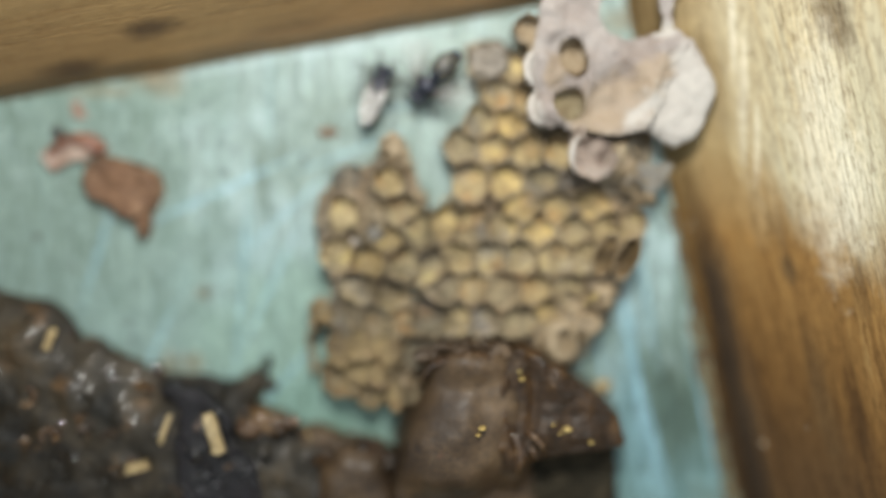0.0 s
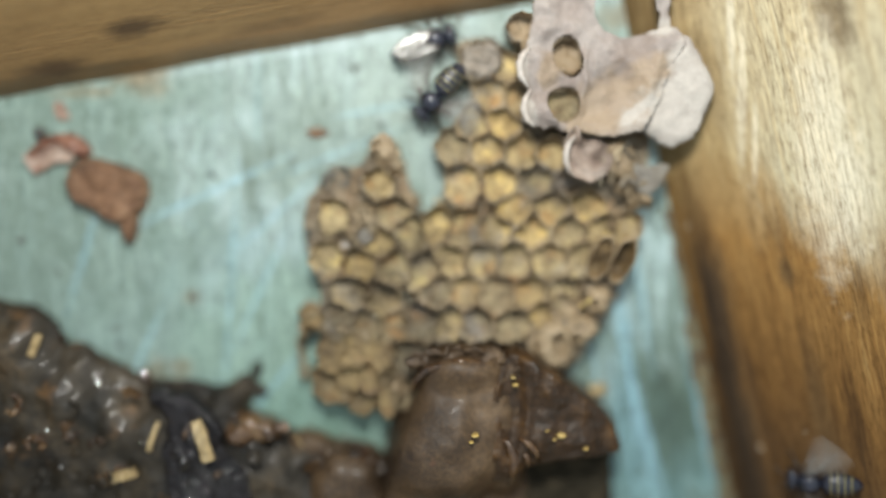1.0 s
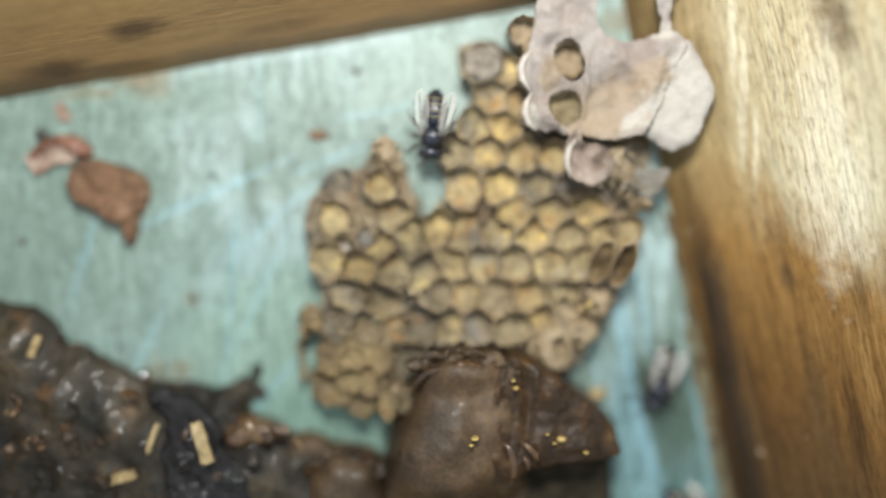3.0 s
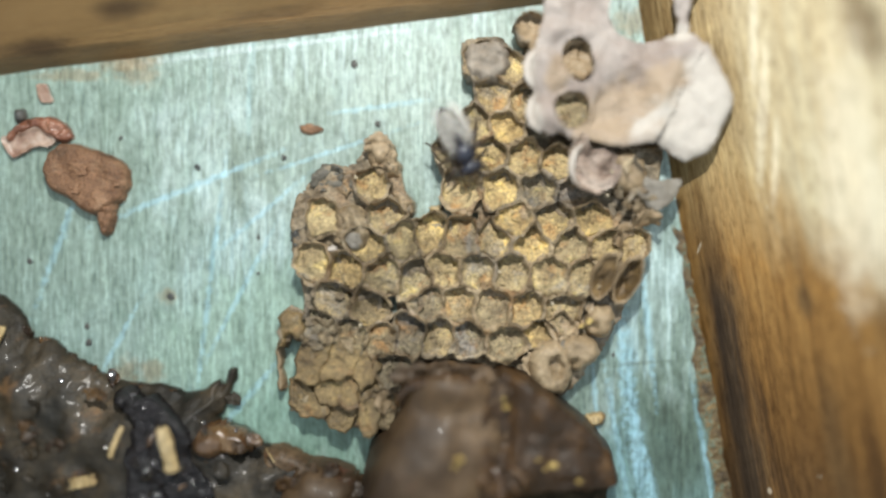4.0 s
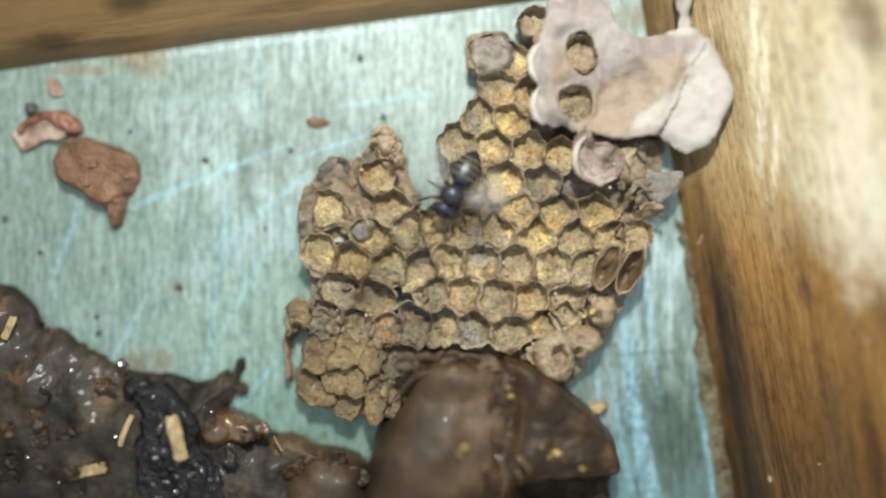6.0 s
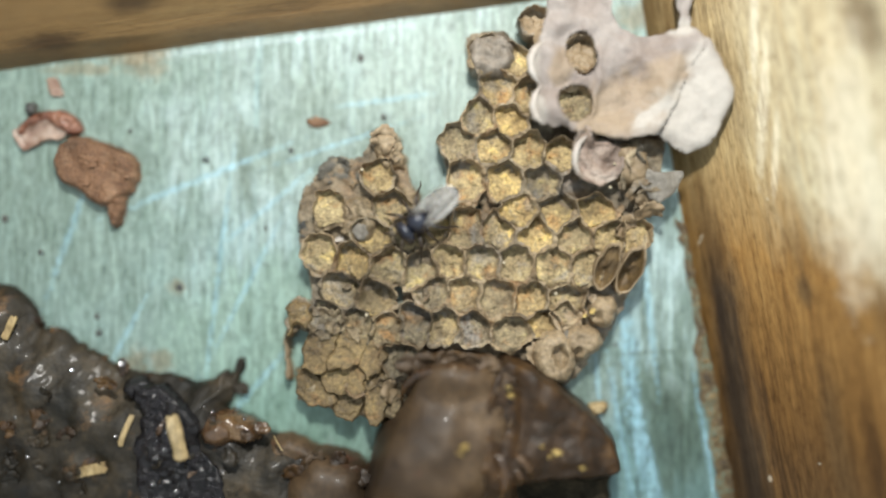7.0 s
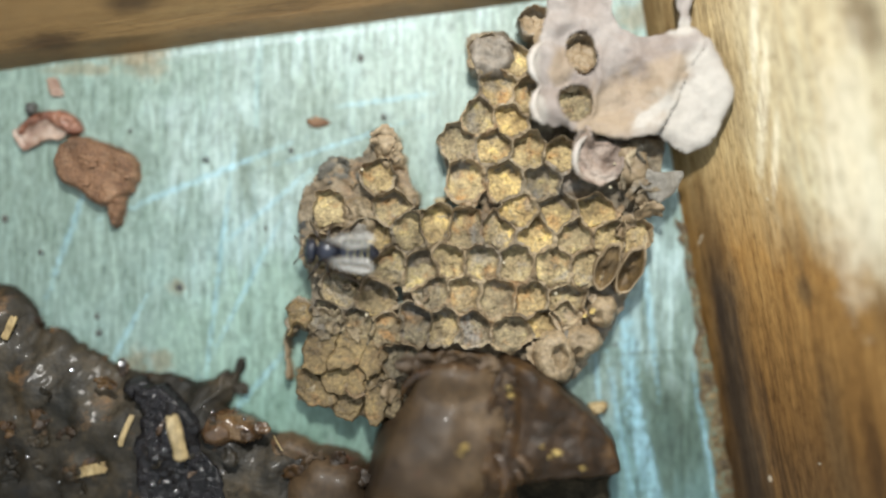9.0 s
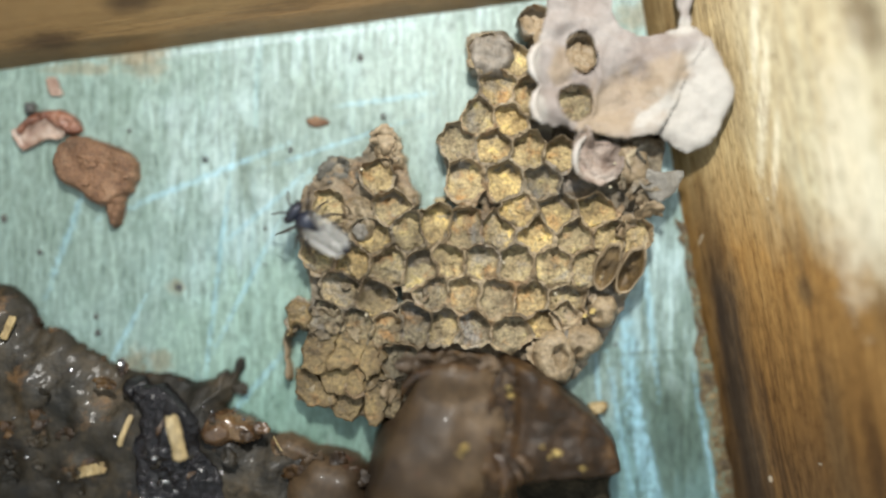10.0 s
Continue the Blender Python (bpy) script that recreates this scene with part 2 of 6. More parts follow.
def box_wood(name, pale, mid, dark, along, soak_line, spots, pale_streaks=()):
    """Planed softwood with grain along the plank; brown where propolis has soaked in below the line; spots are knots.
    soak_line: rise of the line along the plank, its height at the start, its softness; spots: (along, up, half length, half height, strength)."""
    m, t, s = nodes_of(name)
    stretch = (0.06, 1, 1) if along == "x" else (1, 0.06, 1)
    v, v1 = coords(t, stretch), coords(t)
    rings = noise_of(t, v, 300, 4, 0.6, 0.5)
    fine = noise_of(t, v, 1800, 4, 0.65)
    pores = noise_of(t, coords(t, (0.3, 1, 1) if along == "x" else (1, 0.3, 1)), 1700, 4, 0.65)
    blotch = noise_of(t, coords(t, (0.5, 0.5, 1)), 75, 5, 0.6, 0.5)
    colour = ramp(t, rings, [(0.28, mid), (0.46, pale), (0.60, pale), (0.76, mid)])
    colour = mixed(t, ramp(t, blotch, [(0.42, (0, 0, 0)), (0.66, (0.8, 0.8, 0.8))]), colour, mid)
    pos = t.nodes.new("ShaderNodeTexCoord")
    split = t.nodes.new("ShaderNodeSeparateXYZ")
    t.links.new(pos.outputs["Object"], split.inputs[0])
    # the upper part of the plank is worn pale
    worn = node(t, "Math")
    worn.operation = "MULTIPLY_ADD"
    t.links.new(noise_of(t, coords(t, (0.3, 1, 1) if along == "x" else (1, 0.3, 1)), 110, 5, 0.6), worn.inputs[0])
    worn.inputs[1].default_value = 0.020
    t.links.new(split.outputs["Z"], worn.inputs[2])
    high = node(t, "MapRange", From_Min=0.020, From_Max=0.030)
    t.links.new(worn.outputs[0], high.inputs["Value"])
    colour = mixed(t, high.outputs[0], mixed(t, 0.6, colour, mid), colour)
    reach = node(t, "Math")
    reach.operation = "MULTIPLY_ADD"
    t.links.new(split.outputs["X" if along == "x" else "Y"], reach.inputs[0])
    reach.inputs[1].default_value = soak_line[0]
    t.links.new(split.outputs["Z"], reach.inputs[2])
    edge = node(t, "Math")
    edge.operation = "MULTIPLY_ADD"
    t.links.new(noise_of(t, coords(t, (0.4, 1, 1) if along == "x" else (1, 0.4, 1)), 70, 5, 0.6), edge.inputs[0])
    edge.inputs[1].default_value = 0.022
    t.links.new(reach.outputs[0], edge.inputs[2])
    def below(height, soft):
        k = node(t, "MapRange", From_Min=height + 0.011 - soft, From_Max=height + 0.011 + soft, To_Min=1.0, To_Max=0.0)
        t.links.new(edge.outputs[0], k.inputs["Value"])
        return k.outputs[0]
    soaked = (2.3 * dark[0], 2.25 * dark[1], 2.0 * dark[2])
    tone = ramp(t, noise_of(t, v, 210, 5, 0.65, 0.4), [(0.30, dark), (0.46, soaked), (0.60, soaked), (0.78, tuple(0.55 * a + 0.45 * b for a, b in zip(mid, soaked)))])
    colour = mixed(t, below(soak_line[1], soak_line[2]), colour, tone)
    colour = mixed(t, mixed(t, 0.8, (0.0, 0.0, 0.0), below(soak_line[1] - 0.022, 0.011)), colour, tuple(0.8 * c for c in dark))
    # a dark resin line low on the plank
    low = node(t, "MapRange", From_Min=0.0035, From_Max=0.0075, To_Min=1.0, To_Max=0.0)
    wave = node(t, "Math")
    wave.operation = "MULTIPLY_ADD"
    t.links.new(noise_of(t, v1, 140, 4, 0.6), wave.inputs[0])
    wave.inputs[1].default_value = 0.006
    t.links.new(split.outputs["Z"], wave.inputs[2])
    t.links.new(wave.outputs[0], low.inputs["Value"])
    colour = mixed(t, mixed(t, 0.4, (0.0, 0.0, 0.0), low.outputs[0]), colour, tuple(0.45 * c for c in dark))
    for a, u, ra, ru, strong in spots:
        c = t.nodes.new("ShaderNodeMapping")
        c.vector_type = "TEXTURE"
        c.inputs["Location"].default_value = (a * 0.001, 0, u * 0.001) if along == "x" else (0, -a * 0.001, u * 0.001)
        c.inputs["Scale"].default_value = (ra * 0.001, 1, ru * 0.001) if along == "x" else (1, ra * 0.001, ru * 0.001)
        t.links.new(pos.outputs["Object"], c.inputs["Vector"])
        far = t.nodes.new("ShaderNodeVectorMath")
        far.operation = "LENGTH"
        t.links.new(c.outputs["Vector"], far.inputs[0])
        sway = node(t, "Math")
        sway.operation = "MULTIPLY_ADD"
        t.links.new(noise_of(t, v1, 220, 4, 0.6), sway.inputs[0])
        sway.inputs[1].default_value = 0.9
        t.links.new(far.outputs["Value"], sway.inputs[2])
        k = node(t, "MapRange", From_Min=0.85, From_Max=1.65, To_Min=strong, To_Max=0.0)
        t.links.new(sway.outputs[0], k.inputs["Value"])
        colour = mixed(t, k.outputs[0], colour, tuple(0.5 * c for c in dark))
    for a, u, ra, ru in pale_streaks:
        c = t.nodes.new("ShaderNodeMapping")
        c.vector_type = "TEXTURE"
        c.inputs["Location"].default_value = (0, -a * 0.001, u * 0.001)
        c.inputs["Rotation"].default_value = (radians(8), 0, 0)
        c.inputs["Scale"].default_value = (1, ra * 0.001, ru * 0.001)
        t.links.new(pos.outputs["Object"], c.inputs["Vector"])
        far = t.nodes.new("ShaderNodeVectorMath")
        far.operation = "LENGTH"
        t.links.new(c.outputs["Vector"], far.inputs[0])
        sway = node(t, "Math")
        sway.operation = "MULTIPLY_ADD"
        t.links.new(noise_of(t, v1, 260, 4, 0.6), sway.inputs[0])
        sway.inputs[1].default_value = 1.2
        t.links.new(far.outputs["Value"], sway.inputs[2])
        k = node(t, "MapRange", From_Min=0.8, From_Max=1.7, To_Min=0.7, To_Max=0.0)
        t.links.new(sway.outputs[0], k.inputs["Value"])
        colour = mixed(t, k.outputs[0], colour, (0.66, 0.62, 0.50))
    colour = mixed(t, 1.0, colour, ramp(t, fine, [(0.25, (0.72, 0.69, 0.66)), (0.75, (1.16, 1.15, 1.12))]), "MULTIPLY")
    colour = mixed(t, 1.0, colour, ramp(t, pores, [(0.30, (0.82, 0.78, 0.73)), (0.48, (1, 1, 1)), (0.7, (1.10, 1.10, 1.10))]), "MULTIPLY")
    t.links.new(colour, s.inputs["Base Color"])
    r = node(t, "MapRange", To_Min=0.36, To_Max=0.6)
    t.links.new(rings, r.inputs["Value"])
    t.links.new(r.outputs["Result"], s.inputs["Roughness"])
    bump_of(t, s, [(rings, 0.0003), (fine, 0.00015), (pores, 0.0001)])
    return m


def east_softwood():
    """Softwood side, pale high up, golden near its foot, darker brown towards the south, with a black band along the
    foot.
    """
    m, t, s = nodes_of("east_wall_wood")
    pos = t.nodes.new("ShaderNodeTexCoord")
    split = t.nodes.new("ShaderNodeSeparateXYZ")
    t.links.new(pos.outputs["Object"], split.inputs[0])
    flat_v = t.nodes.new("ShaderNodeCombineXYZ")
    t.links.new(split.outputs["Y"], flat_v.inputs[0])
    t.links.new(split.outputs["Z"], flat_v.inputs[1])
    grain_v, short_v = coords(t, (1, 0.05, 1)), coords(t, (1, 0.22, 1))
    rings, streak = noise_of(t, grain_v, 330, 4, 0.6, 0.1), noise_of(t, grain_v, 620, 5, 0.7, 0.05)
    fine, pores = noise_of(t, grain_v, 2100, 4, 0.7), noise_of(t, short_v, 1900, 4, 0.7)
    cloud, ragged = noise_of(t, short_v, 90, 5, 0.65, 0.4), noise_of(t, short_v, 260, 5, 0.7, 0.3)
    def rising(terms, start, end):
        """0 to 1 as the weighted sum of the terms goes from start to end."""
        last = None
        for value, weight in terms:
            k = node(t, "Math")
            k.operation = "MULTIPLY_ADD"
            t.links.new(value, k.inputs[0])
            k.inputs[1].default_value, k.inputs[2].default_value = weight, 0.0
            if last:
                t.links.new(last, k.inputs[2])
            last = k.outputs[0]
        r = node(t, "MapRange", From_Min=start, From_Max=end)
        t.links.new(last, r.inputs["Value"])
        return r.outputs[0]
    up, south = split.outputs["Z"], split.outputs["Y"]
    colour = ramp(t, rings, [(0.28, (0.35, 0.262, 0.134)), (0.45, (0.400, 0.352, 0.236)), (0.58, (0.432, 0.395, 0.278)), (0.76, (0.405, 0.317, 0.175))])
    colour = mixed(t, ramp(t, cloud, [(0.45, (0, 0, 0)), (0.70, (0.7, 0.7, 0.7))]), colour, (0.36, 0.265, 0.13))
    golden = ramp(t, streak, [(0.30, (0.20, 0.13, 0.055)), (0.46, (0.295, 0.212, 0.100)), (0.60, (0.34, 0.258, 0.132)), (0.75, (0.41, 0.335, 0.195))])
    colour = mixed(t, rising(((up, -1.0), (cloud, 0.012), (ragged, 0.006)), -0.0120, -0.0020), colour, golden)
    # brown that deepens towards the south end, in three steps
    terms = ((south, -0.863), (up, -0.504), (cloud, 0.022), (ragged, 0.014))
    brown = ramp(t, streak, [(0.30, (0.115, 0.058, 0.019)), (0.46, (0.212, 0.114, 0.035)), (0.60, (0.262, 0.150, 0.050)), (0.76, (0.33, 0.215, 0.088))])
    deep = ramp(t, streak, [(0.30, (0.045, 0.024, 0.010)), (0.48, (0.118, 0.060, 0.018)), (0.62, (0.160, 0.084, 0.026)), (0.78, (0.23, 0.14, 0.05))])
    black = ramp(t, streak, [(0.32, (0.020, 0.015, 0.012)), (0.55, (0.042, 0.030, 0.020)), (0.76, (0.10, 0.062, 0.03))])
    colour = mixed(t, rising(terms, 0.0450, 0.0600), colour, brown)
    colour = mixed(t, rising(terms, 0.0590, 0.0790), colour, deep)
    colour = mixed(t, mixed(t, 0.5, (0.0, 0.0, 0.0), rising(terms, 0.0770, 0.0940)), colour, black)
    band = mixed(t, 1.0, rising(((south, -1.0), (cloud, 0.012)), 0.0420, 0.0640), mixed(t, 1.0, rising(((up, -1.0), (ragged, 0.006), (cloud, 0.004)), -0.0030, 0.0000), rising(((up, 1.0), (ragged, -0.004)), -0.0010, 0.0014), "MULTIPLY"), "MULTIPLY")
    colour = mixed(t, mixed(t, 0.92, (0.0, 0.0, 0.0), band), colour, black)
    for a, u, ra, ru, turn, strong in ((7.0, 3.0, 12.0, 6.5, 0, 0.55), (23.3, 30.2, 4.6, 2.0, -6, 0.7), (59.8, 16.3, 1.8, 0.9, 0, 0.8), (65.3, 25.9, 3.5, 1.0, 0, 0.4), (82.1, 17.0, 9.0, 1.2, 0, 0.6), (53.6, 16.3, 3.0, 1.2, 0, 0.3), (27.4, 11.1, 7.0, 0.9, 0, 0.35)):
        colour = mixed(t, mixed(t, strong, (0.0, 0.0, 0.0), blot(t, (-a, u), (ra, ru), 0.8, turn, 300, 1.0, flat_v.outputs[0])), colour, (0.090, 0.055, 0.024))
    for a, u, ra, ru, turn, strong in ((20.0, 16.3, 7.0, 0.5, 10, 0.5), (31.0, 15.6, 8.0, 0.6, 12, 0.5), (38.9, 16.0, 5.0, 0.4, 12, 0.4), (42.5, 25.2, 14.0, 3.0, 6, 0.5), (49.8, 28.1, 7.0, 2.2, 10, 0.4), (49.9, 3.0, 0.7, 0.12, 30, 0.5), (45.5, 13.7, 0.15, 0.12, 0, 0.5), (85.5, 14.1, 0.12, 0.10, 0, 0.5)):
        colour = mixed(t, mixed(t, strong, (0.0, 0.0, 0.0), blot(t, (-a, u), (ra, ru), 0.9, turn, 330, 1.0, flat_v.outputs[0])), colour, (0.64, 0.60, 0.48))
    colour = mixed(t, 1.0, colour, ramp(t, fine, [(0.30, (0.66, 0.62, 0.58)), (0.5, (1.0, 1.0, 1.0)), (0.70, (1.20, 1.19, 1.17))]), "MULTIPLY")
    colour = mixed(t, 1.0, colour, ramp(t, pores, [(0.32, (0.66, 0.62, 0.57)), (0.48, (1, 1, 1)), (0.68, (1.18, 1.17, 1.15))]), "MULTIPLY")
    for scale, reach, tone, strong in ((160.0, 0.035, (0.60, 0.52, 0.40), 0.5), (70.0, 0.030, (0.035, 0.024, 0.016), 0.5)):
        marks = node(t, "TexVoronoi", Scale=scale)
        t.links.new(coords(t, (1, 0.6, 1)), marks.inputs["Vector"])
        colour = mixed(t, ramp(t, marks.outputs["Distance"], [(reach, (strong,) * 3), (reach * 1.8, (0, 0, 0))]), colour, tone)
    t.links.new(colour, s.inputs["Base Color"])
    r = node(t, "MapRange", To_Min=0.40, To_Max=0.65)
    t.links.new(rings, r.inputs["Value"])
    t.links.new(r.outputs["Result"], s.inputs["Roughness"])
    s.inputs["Specular IOR Level"].default_value = 0.12
    bump_of(t, s, [(rings, 0.0004), (fine, 0.0002), (pores, 0.00015)])
    return m


PAINT = painted_board()
WOOD_EAST = east_softwood()
WOOD_NORTH = box_wood("north_wall_wood", (0.42, 0.275, 0.12), (0.30, 0.18, 0.075), (0.17, 0.10, 0.05), "x", (-0.10, -0.004, 0.006), ((49, 5.0, 5.5, 2.2, 0.9), (63.5, 10.6, 4.8, 2.2, 0.9), (42, 3.2, 12.0, 2.6, 0.3), (57, 3.6, 7.0, 1.2, 0.4), (84, 6.0, 8.0, 1.2, 0.4)))
WAX = surface("brown_brood_wax", [(0.28, (0.132, 0.092, 0.051)), (0.42, (0.232, 0.172, 0.102)), (0.56, (0.318, 0.250, 0.158)), (0.75, (0.425, 0.357, 0.245))], 260, 1700, (0.35, 0.75), 0.0008, 0.0005, 0.6, island=True, stains=((150, 0.56, (0.30, 0.185, 0.09)), (130, 0.58, (0.36, 0.32, 0.27)), (480, 0.60, (0.13, 0.08, 0.04))))
FILLING = surface("dry_ochre_pollen", [(0.28, (0.215, 0.155, 0.078)), (0.43, (0.345, 0.265, 0.138)), (0.56, (0.450, 0.358, 0.190)), (0.66, (0.620, 0.485, 0.205)), (0.76, (0.860, 0.640, 0.215))], 330, 2000, (0.3, 0.9), 0.0009, 0.0008, 0.70, island=[(0, (0.80, 0.82, 0.90)), (0.5, (1.0, 0.98, 0.96)), (0.85, (1.12, 1.05, 0.92)), (1, (1.25, 1.12, 0.85))], stains=((240, 0.56, (0.36, 0.20, 0.075)), (170, 0.57, (0.33, 0.30, 0.25)), (420, 0.60, (0.15, 0.10, 0.055))))
# darker version of the brood wax, for the south-west corner
DARK_WAX = surface("darker_brown_brood_wax", [(0.28, (0.120, 0.084, 0.046)), (0.42, (0.205, 0.150, 0.086)), (0.56, (0.285, 0.220, 0.130)), (0.75, (0.375, 0.305, 0.195))], 260, 1700, (0.35, 0.75), 0.0008, 0.0005, 0.6, island=True, stains=((150, 0.56, (0.30, 0.185, 0.09)), (130, 0.58, (0.36, 0.32, 0.27)), (480, 0.60, (0.13, 0.08, 0.04))))
CRUSHED_WAX = surface("crushed_olive_brown_wax", [(0.28, (0.122, 0.080, 0.036)), (0.43, (0.182, 0.125, 0.056)), (0.56, (0.232, 0.163, 0.074)), (0.70, (0.310, 0.222, 0.095)), (0.80, (0.600, 0.430, 0.140))], 300, 1900, (0.35, 0.85), 0.0008, 0.0007, 0.68, stains=((220, 0.57, (0.30, 0.175, 0.075)), (170, 0.59, (0.27, 0.235, 0.18)), (420, 0.61, (0.13, 0.085, 0.045))))
# darker, greyer version of the pollen, mostly for the southern rows
DULL_FILLING = surface("dull_grey_brown_pollen", [(0.28, (0.160, 0.118, 0.066)), (0.43, (0.262, 0.205, 0.120)), (0.56, (0.350, 0.282, 0.165)), (0.68, (0.480, 0.385, 0.195)), (0.78, (0.680, 0.520, 0.205))], 330, 2000, (0.3, 0.9), 0.0009, 0.0008, 0.70, island=[(0, (0.80, 0.82, 0.90)), (0.5, (1.0, 0.98, 0.96)), (0.85, (1.12, 1.05, 0.92)), (1, (1.25, 1.12, 0.85))], stains=((240, 0.56, (0.36, 0.20, 0.075)), (170, 0.57, (0.33, 0.30, 0.25)), (420, 0.60, (0.15, 0.10, 0.055))))
CAPPED_WAX = surface("dusty_grey_brown_wax", [(0.30, (0.17, 0.14, 0.105)), (0.5, (0.235, 0.20, 0.16)), (0.7, (0.31, 0.27, 0.225))], 300, 1300, (0.5, 0.75), 0.0008, 0.0003, 0.35)


def sheet_wax():
    """Greyish pink wax, tan where it is rubbed and cream along its broken edges."""
    m, t, s = nodes_of("pale_sheet_wax")
    v = coords(t)
    big, mid, small = noise_of(t, v, 90, 5, 0.6, 0.4), noise_of(t, v, 420, 4, 0.65), noise_of(t, v, 1500, 4, 0.65)
    colour = ramp(t, big, [(0.30, (0.21, 0.165, 0.137)), (0.45, (0.270, 0.229, 0.206)), (0.60, (0.306, 0.272, 0.250)), (0.75, (0.365, 0.333, 0.305))])
    for middle, size, turn in (((28.2, 21.2), (8.5, 5.0), 18), ((23.7, 18.4), (4.0, 2.5), 0), ((32.6, 25.3), (5.0, 3.0), 30), ((17.6, 26.9), (2.0, 3.0), 0), ((24.5, 12.9), (4.2, 3.6), 0), ((23.0, 14.9), (1.6, 1.2), 0)):
        colour = mixed(t, mixed(t, 0.85, (0.0, 0.0, 0.0), blot(t, middle, size, 0.7, turn, 260)), colour, (0.305, 0.235, 0.165))
    for middle, size, turn in (((13.0, 27.3), (1.3, 3.6), 0), ((13.5, 20.4), (1.7, 3.2), 20), ((19.4, 12.9), (0.5, 3.5), 0), ((35.9, 18.4), (7.0, 6.0), 40), ((39.6, 24.5), (3.2, 6.0), 25), ((35.1, 32.6), (2.0, 1.6), 0), ((31.4, 20.4), (3.5, 1.0), 35)):
        colour = mixed(t, mixed(t, 0.9, (0.0, 0.0, 0.0), blot(t, middle, size, 0.7, turn, 300)), colour, (0.43, 0.40, 0.36))
    colour = mixed(t, 1.0, colour, ramp(t, mid, [(0.28, (0.86, 0.84, 0.83)), (0.5, (1, 1, 1)), (0.72, (1.07, 1.07, 1.06))]), "MULTIPLY")
    colour = mixed(t, 1.0, colour, ramp(t, small, [(0.28, (0.90, 0.89, 0.89)), (0.72, (1.07, 1.07, 1.07))]), "MULTIPLY")
    t.links.new(colour, s.inputs["Base Color"])
    s.inputs["Roughness"].default_value = 0.62
    s.inputs["Specular IOR Level"].default_value = 0.35
    bump_of(t, s, [(big, 0.0010), (mid, 0.00022), (small, 0.00010)], 0.7)
    return m


SHEET_WAX = sheet_wax()
CREAM_WAX = surface("cream_wax_flap", [(0.30, (0.38, 0.33, 0.28)), (0.55, (0.48, 0.44, 0.40)), (0.75, (0.55, 0.52, 0.48))], 140, 1300, (0.5, 0.75), 0.0006, 0.0002, 0.2)
CRUST = surface("dark_grey_crust", [(0.3, (0.050, 0.048, 0.040)), (0.55, (0.105, 0.095, 0.075)), (0.75, (0.21, 0.18, 0.135))], 330, 1700, (0.45, 0.75), 0.0005, 0.0003, 0.4)
TAN_WAX = surface("tan_wax", [(0.30, (0.169, 0.117, 0.062)), (0.5, (0.270, 0.197, 0.117)), (0.7, (0.380, 0.297, 0.195))], 160, 1400, (0.45, 0.75), 0.0005, 0.00015, 0.25)
POT_WAX = surface("dark_chocolate_wax", [(0.28, (0.026, 0.014, 0.006)), (0.44, (0.054, 0.031, 0.014)), (0.56, (0.086, 0.052, 0.025)), (0.72, (0.138, 0.088, 0.046))], 110, 1300, (0.46, 0.66), 0.0006, 0.0002, 0.5, specular=0.42, coat=0.05, stains=((170, 0.60, (0.11, 0.042, 0.022)), (260, 0.60, (0.022, 0.012, 0.008))))
BLOCK_WAX = surface("rough_black_brown_wax", [(0.30, (0.016, 0.009, 0.003)), (0.5, (0.039, 0.020, 0.008)), (0.66, (0.080, 0.040, 0.012)), (0.78, (0.148, 0.080, 0.025))], 260, 1100, (0.32, 0.58), 0.0007, 0.0004, 0.5, specular=0.4)
PITCH = surface("wet_black_propolis", [(0.30, (0.009, 0.008, 0.005)), (0.46, (0.026, 0.020, 0.012)), (0.58, (0.048, 0.036, 0.021)), (0.70, (0.085, 0.058, 0.032)), (0.80, (0.13, 0.082, 0.042))], 120, 900, (0.42, 0.70), 0.0005, 0.0003, 0.6, specular=0.3, coat=0.08, stains=((95, 0.54, (0.012, 0.010, 0.008)), (210, 0.60, (0.14, 0.075, 0.03))))
BLACK = surface("black_glossy_resin", [(0.3, (0.006, 0.006, 0.008)), (0.6, (0.014, 0.012, 0.014)), (0.8, (0.035, 0.028, 0.03))], 300, 1200, (0.12, 0.34), 0.0016, 0.0008, 0.4, specular=0.3, coat=0.15)
DROP = surface("wet_dark_drop", [(0.3, (0.012, 0.010, 0.012)), (0.7, (0.05, 0.04, 0.04))], 300, 900, (0.03, 0.07), 0.00002, 0.00001, 0.2, specular=0.8, coat=1.0)
CAP_WAX = surface("pinkish_tan_wax", [(0.30, (0.205, 0.145, 0.080)), (0.5, (0.305, 0.226, 0.136)), (0.7, (0.395, 0.308, 0.198))], 330, 1500, (0.4, 0.7), 0.0006, 0.0003, 0.45)
HOLLOW = surface("smooth_dark_brown_wax", [(0.3, (0.05, 0.032, 0.015)), (0.5, (0.11, 0.070, 0.030)), (0.66, (0.21, 0.135, 0.055)), (0.80, (0.40, 0.27, 0.10))], 260, 1500, (0.4, 0.7), 0.0003, 0.0002, 0.4)
SHADE_AND_DIRT = surface("dull_black_shade_and_dirt", [(0.3, (0.014, 0.012, 0.008)), (0.5, (0.032, 0.027, 0.018)), (0.8, (0.065, 0.050, 0.030))], 300, 1400, (0.8, 0.95), 0.0006, 0.0003, 0.4, specular=0.1)
GLINT = surface("clear_wet_bead", [(0.3, (0.30, 0.25, 0.16)), (0.7, (0.42, 0.36, 0.26))], 300, 900, (0.04, 0.08), 0.00002, 0.00001, 0.2, specular=0.8, coat=1.0)
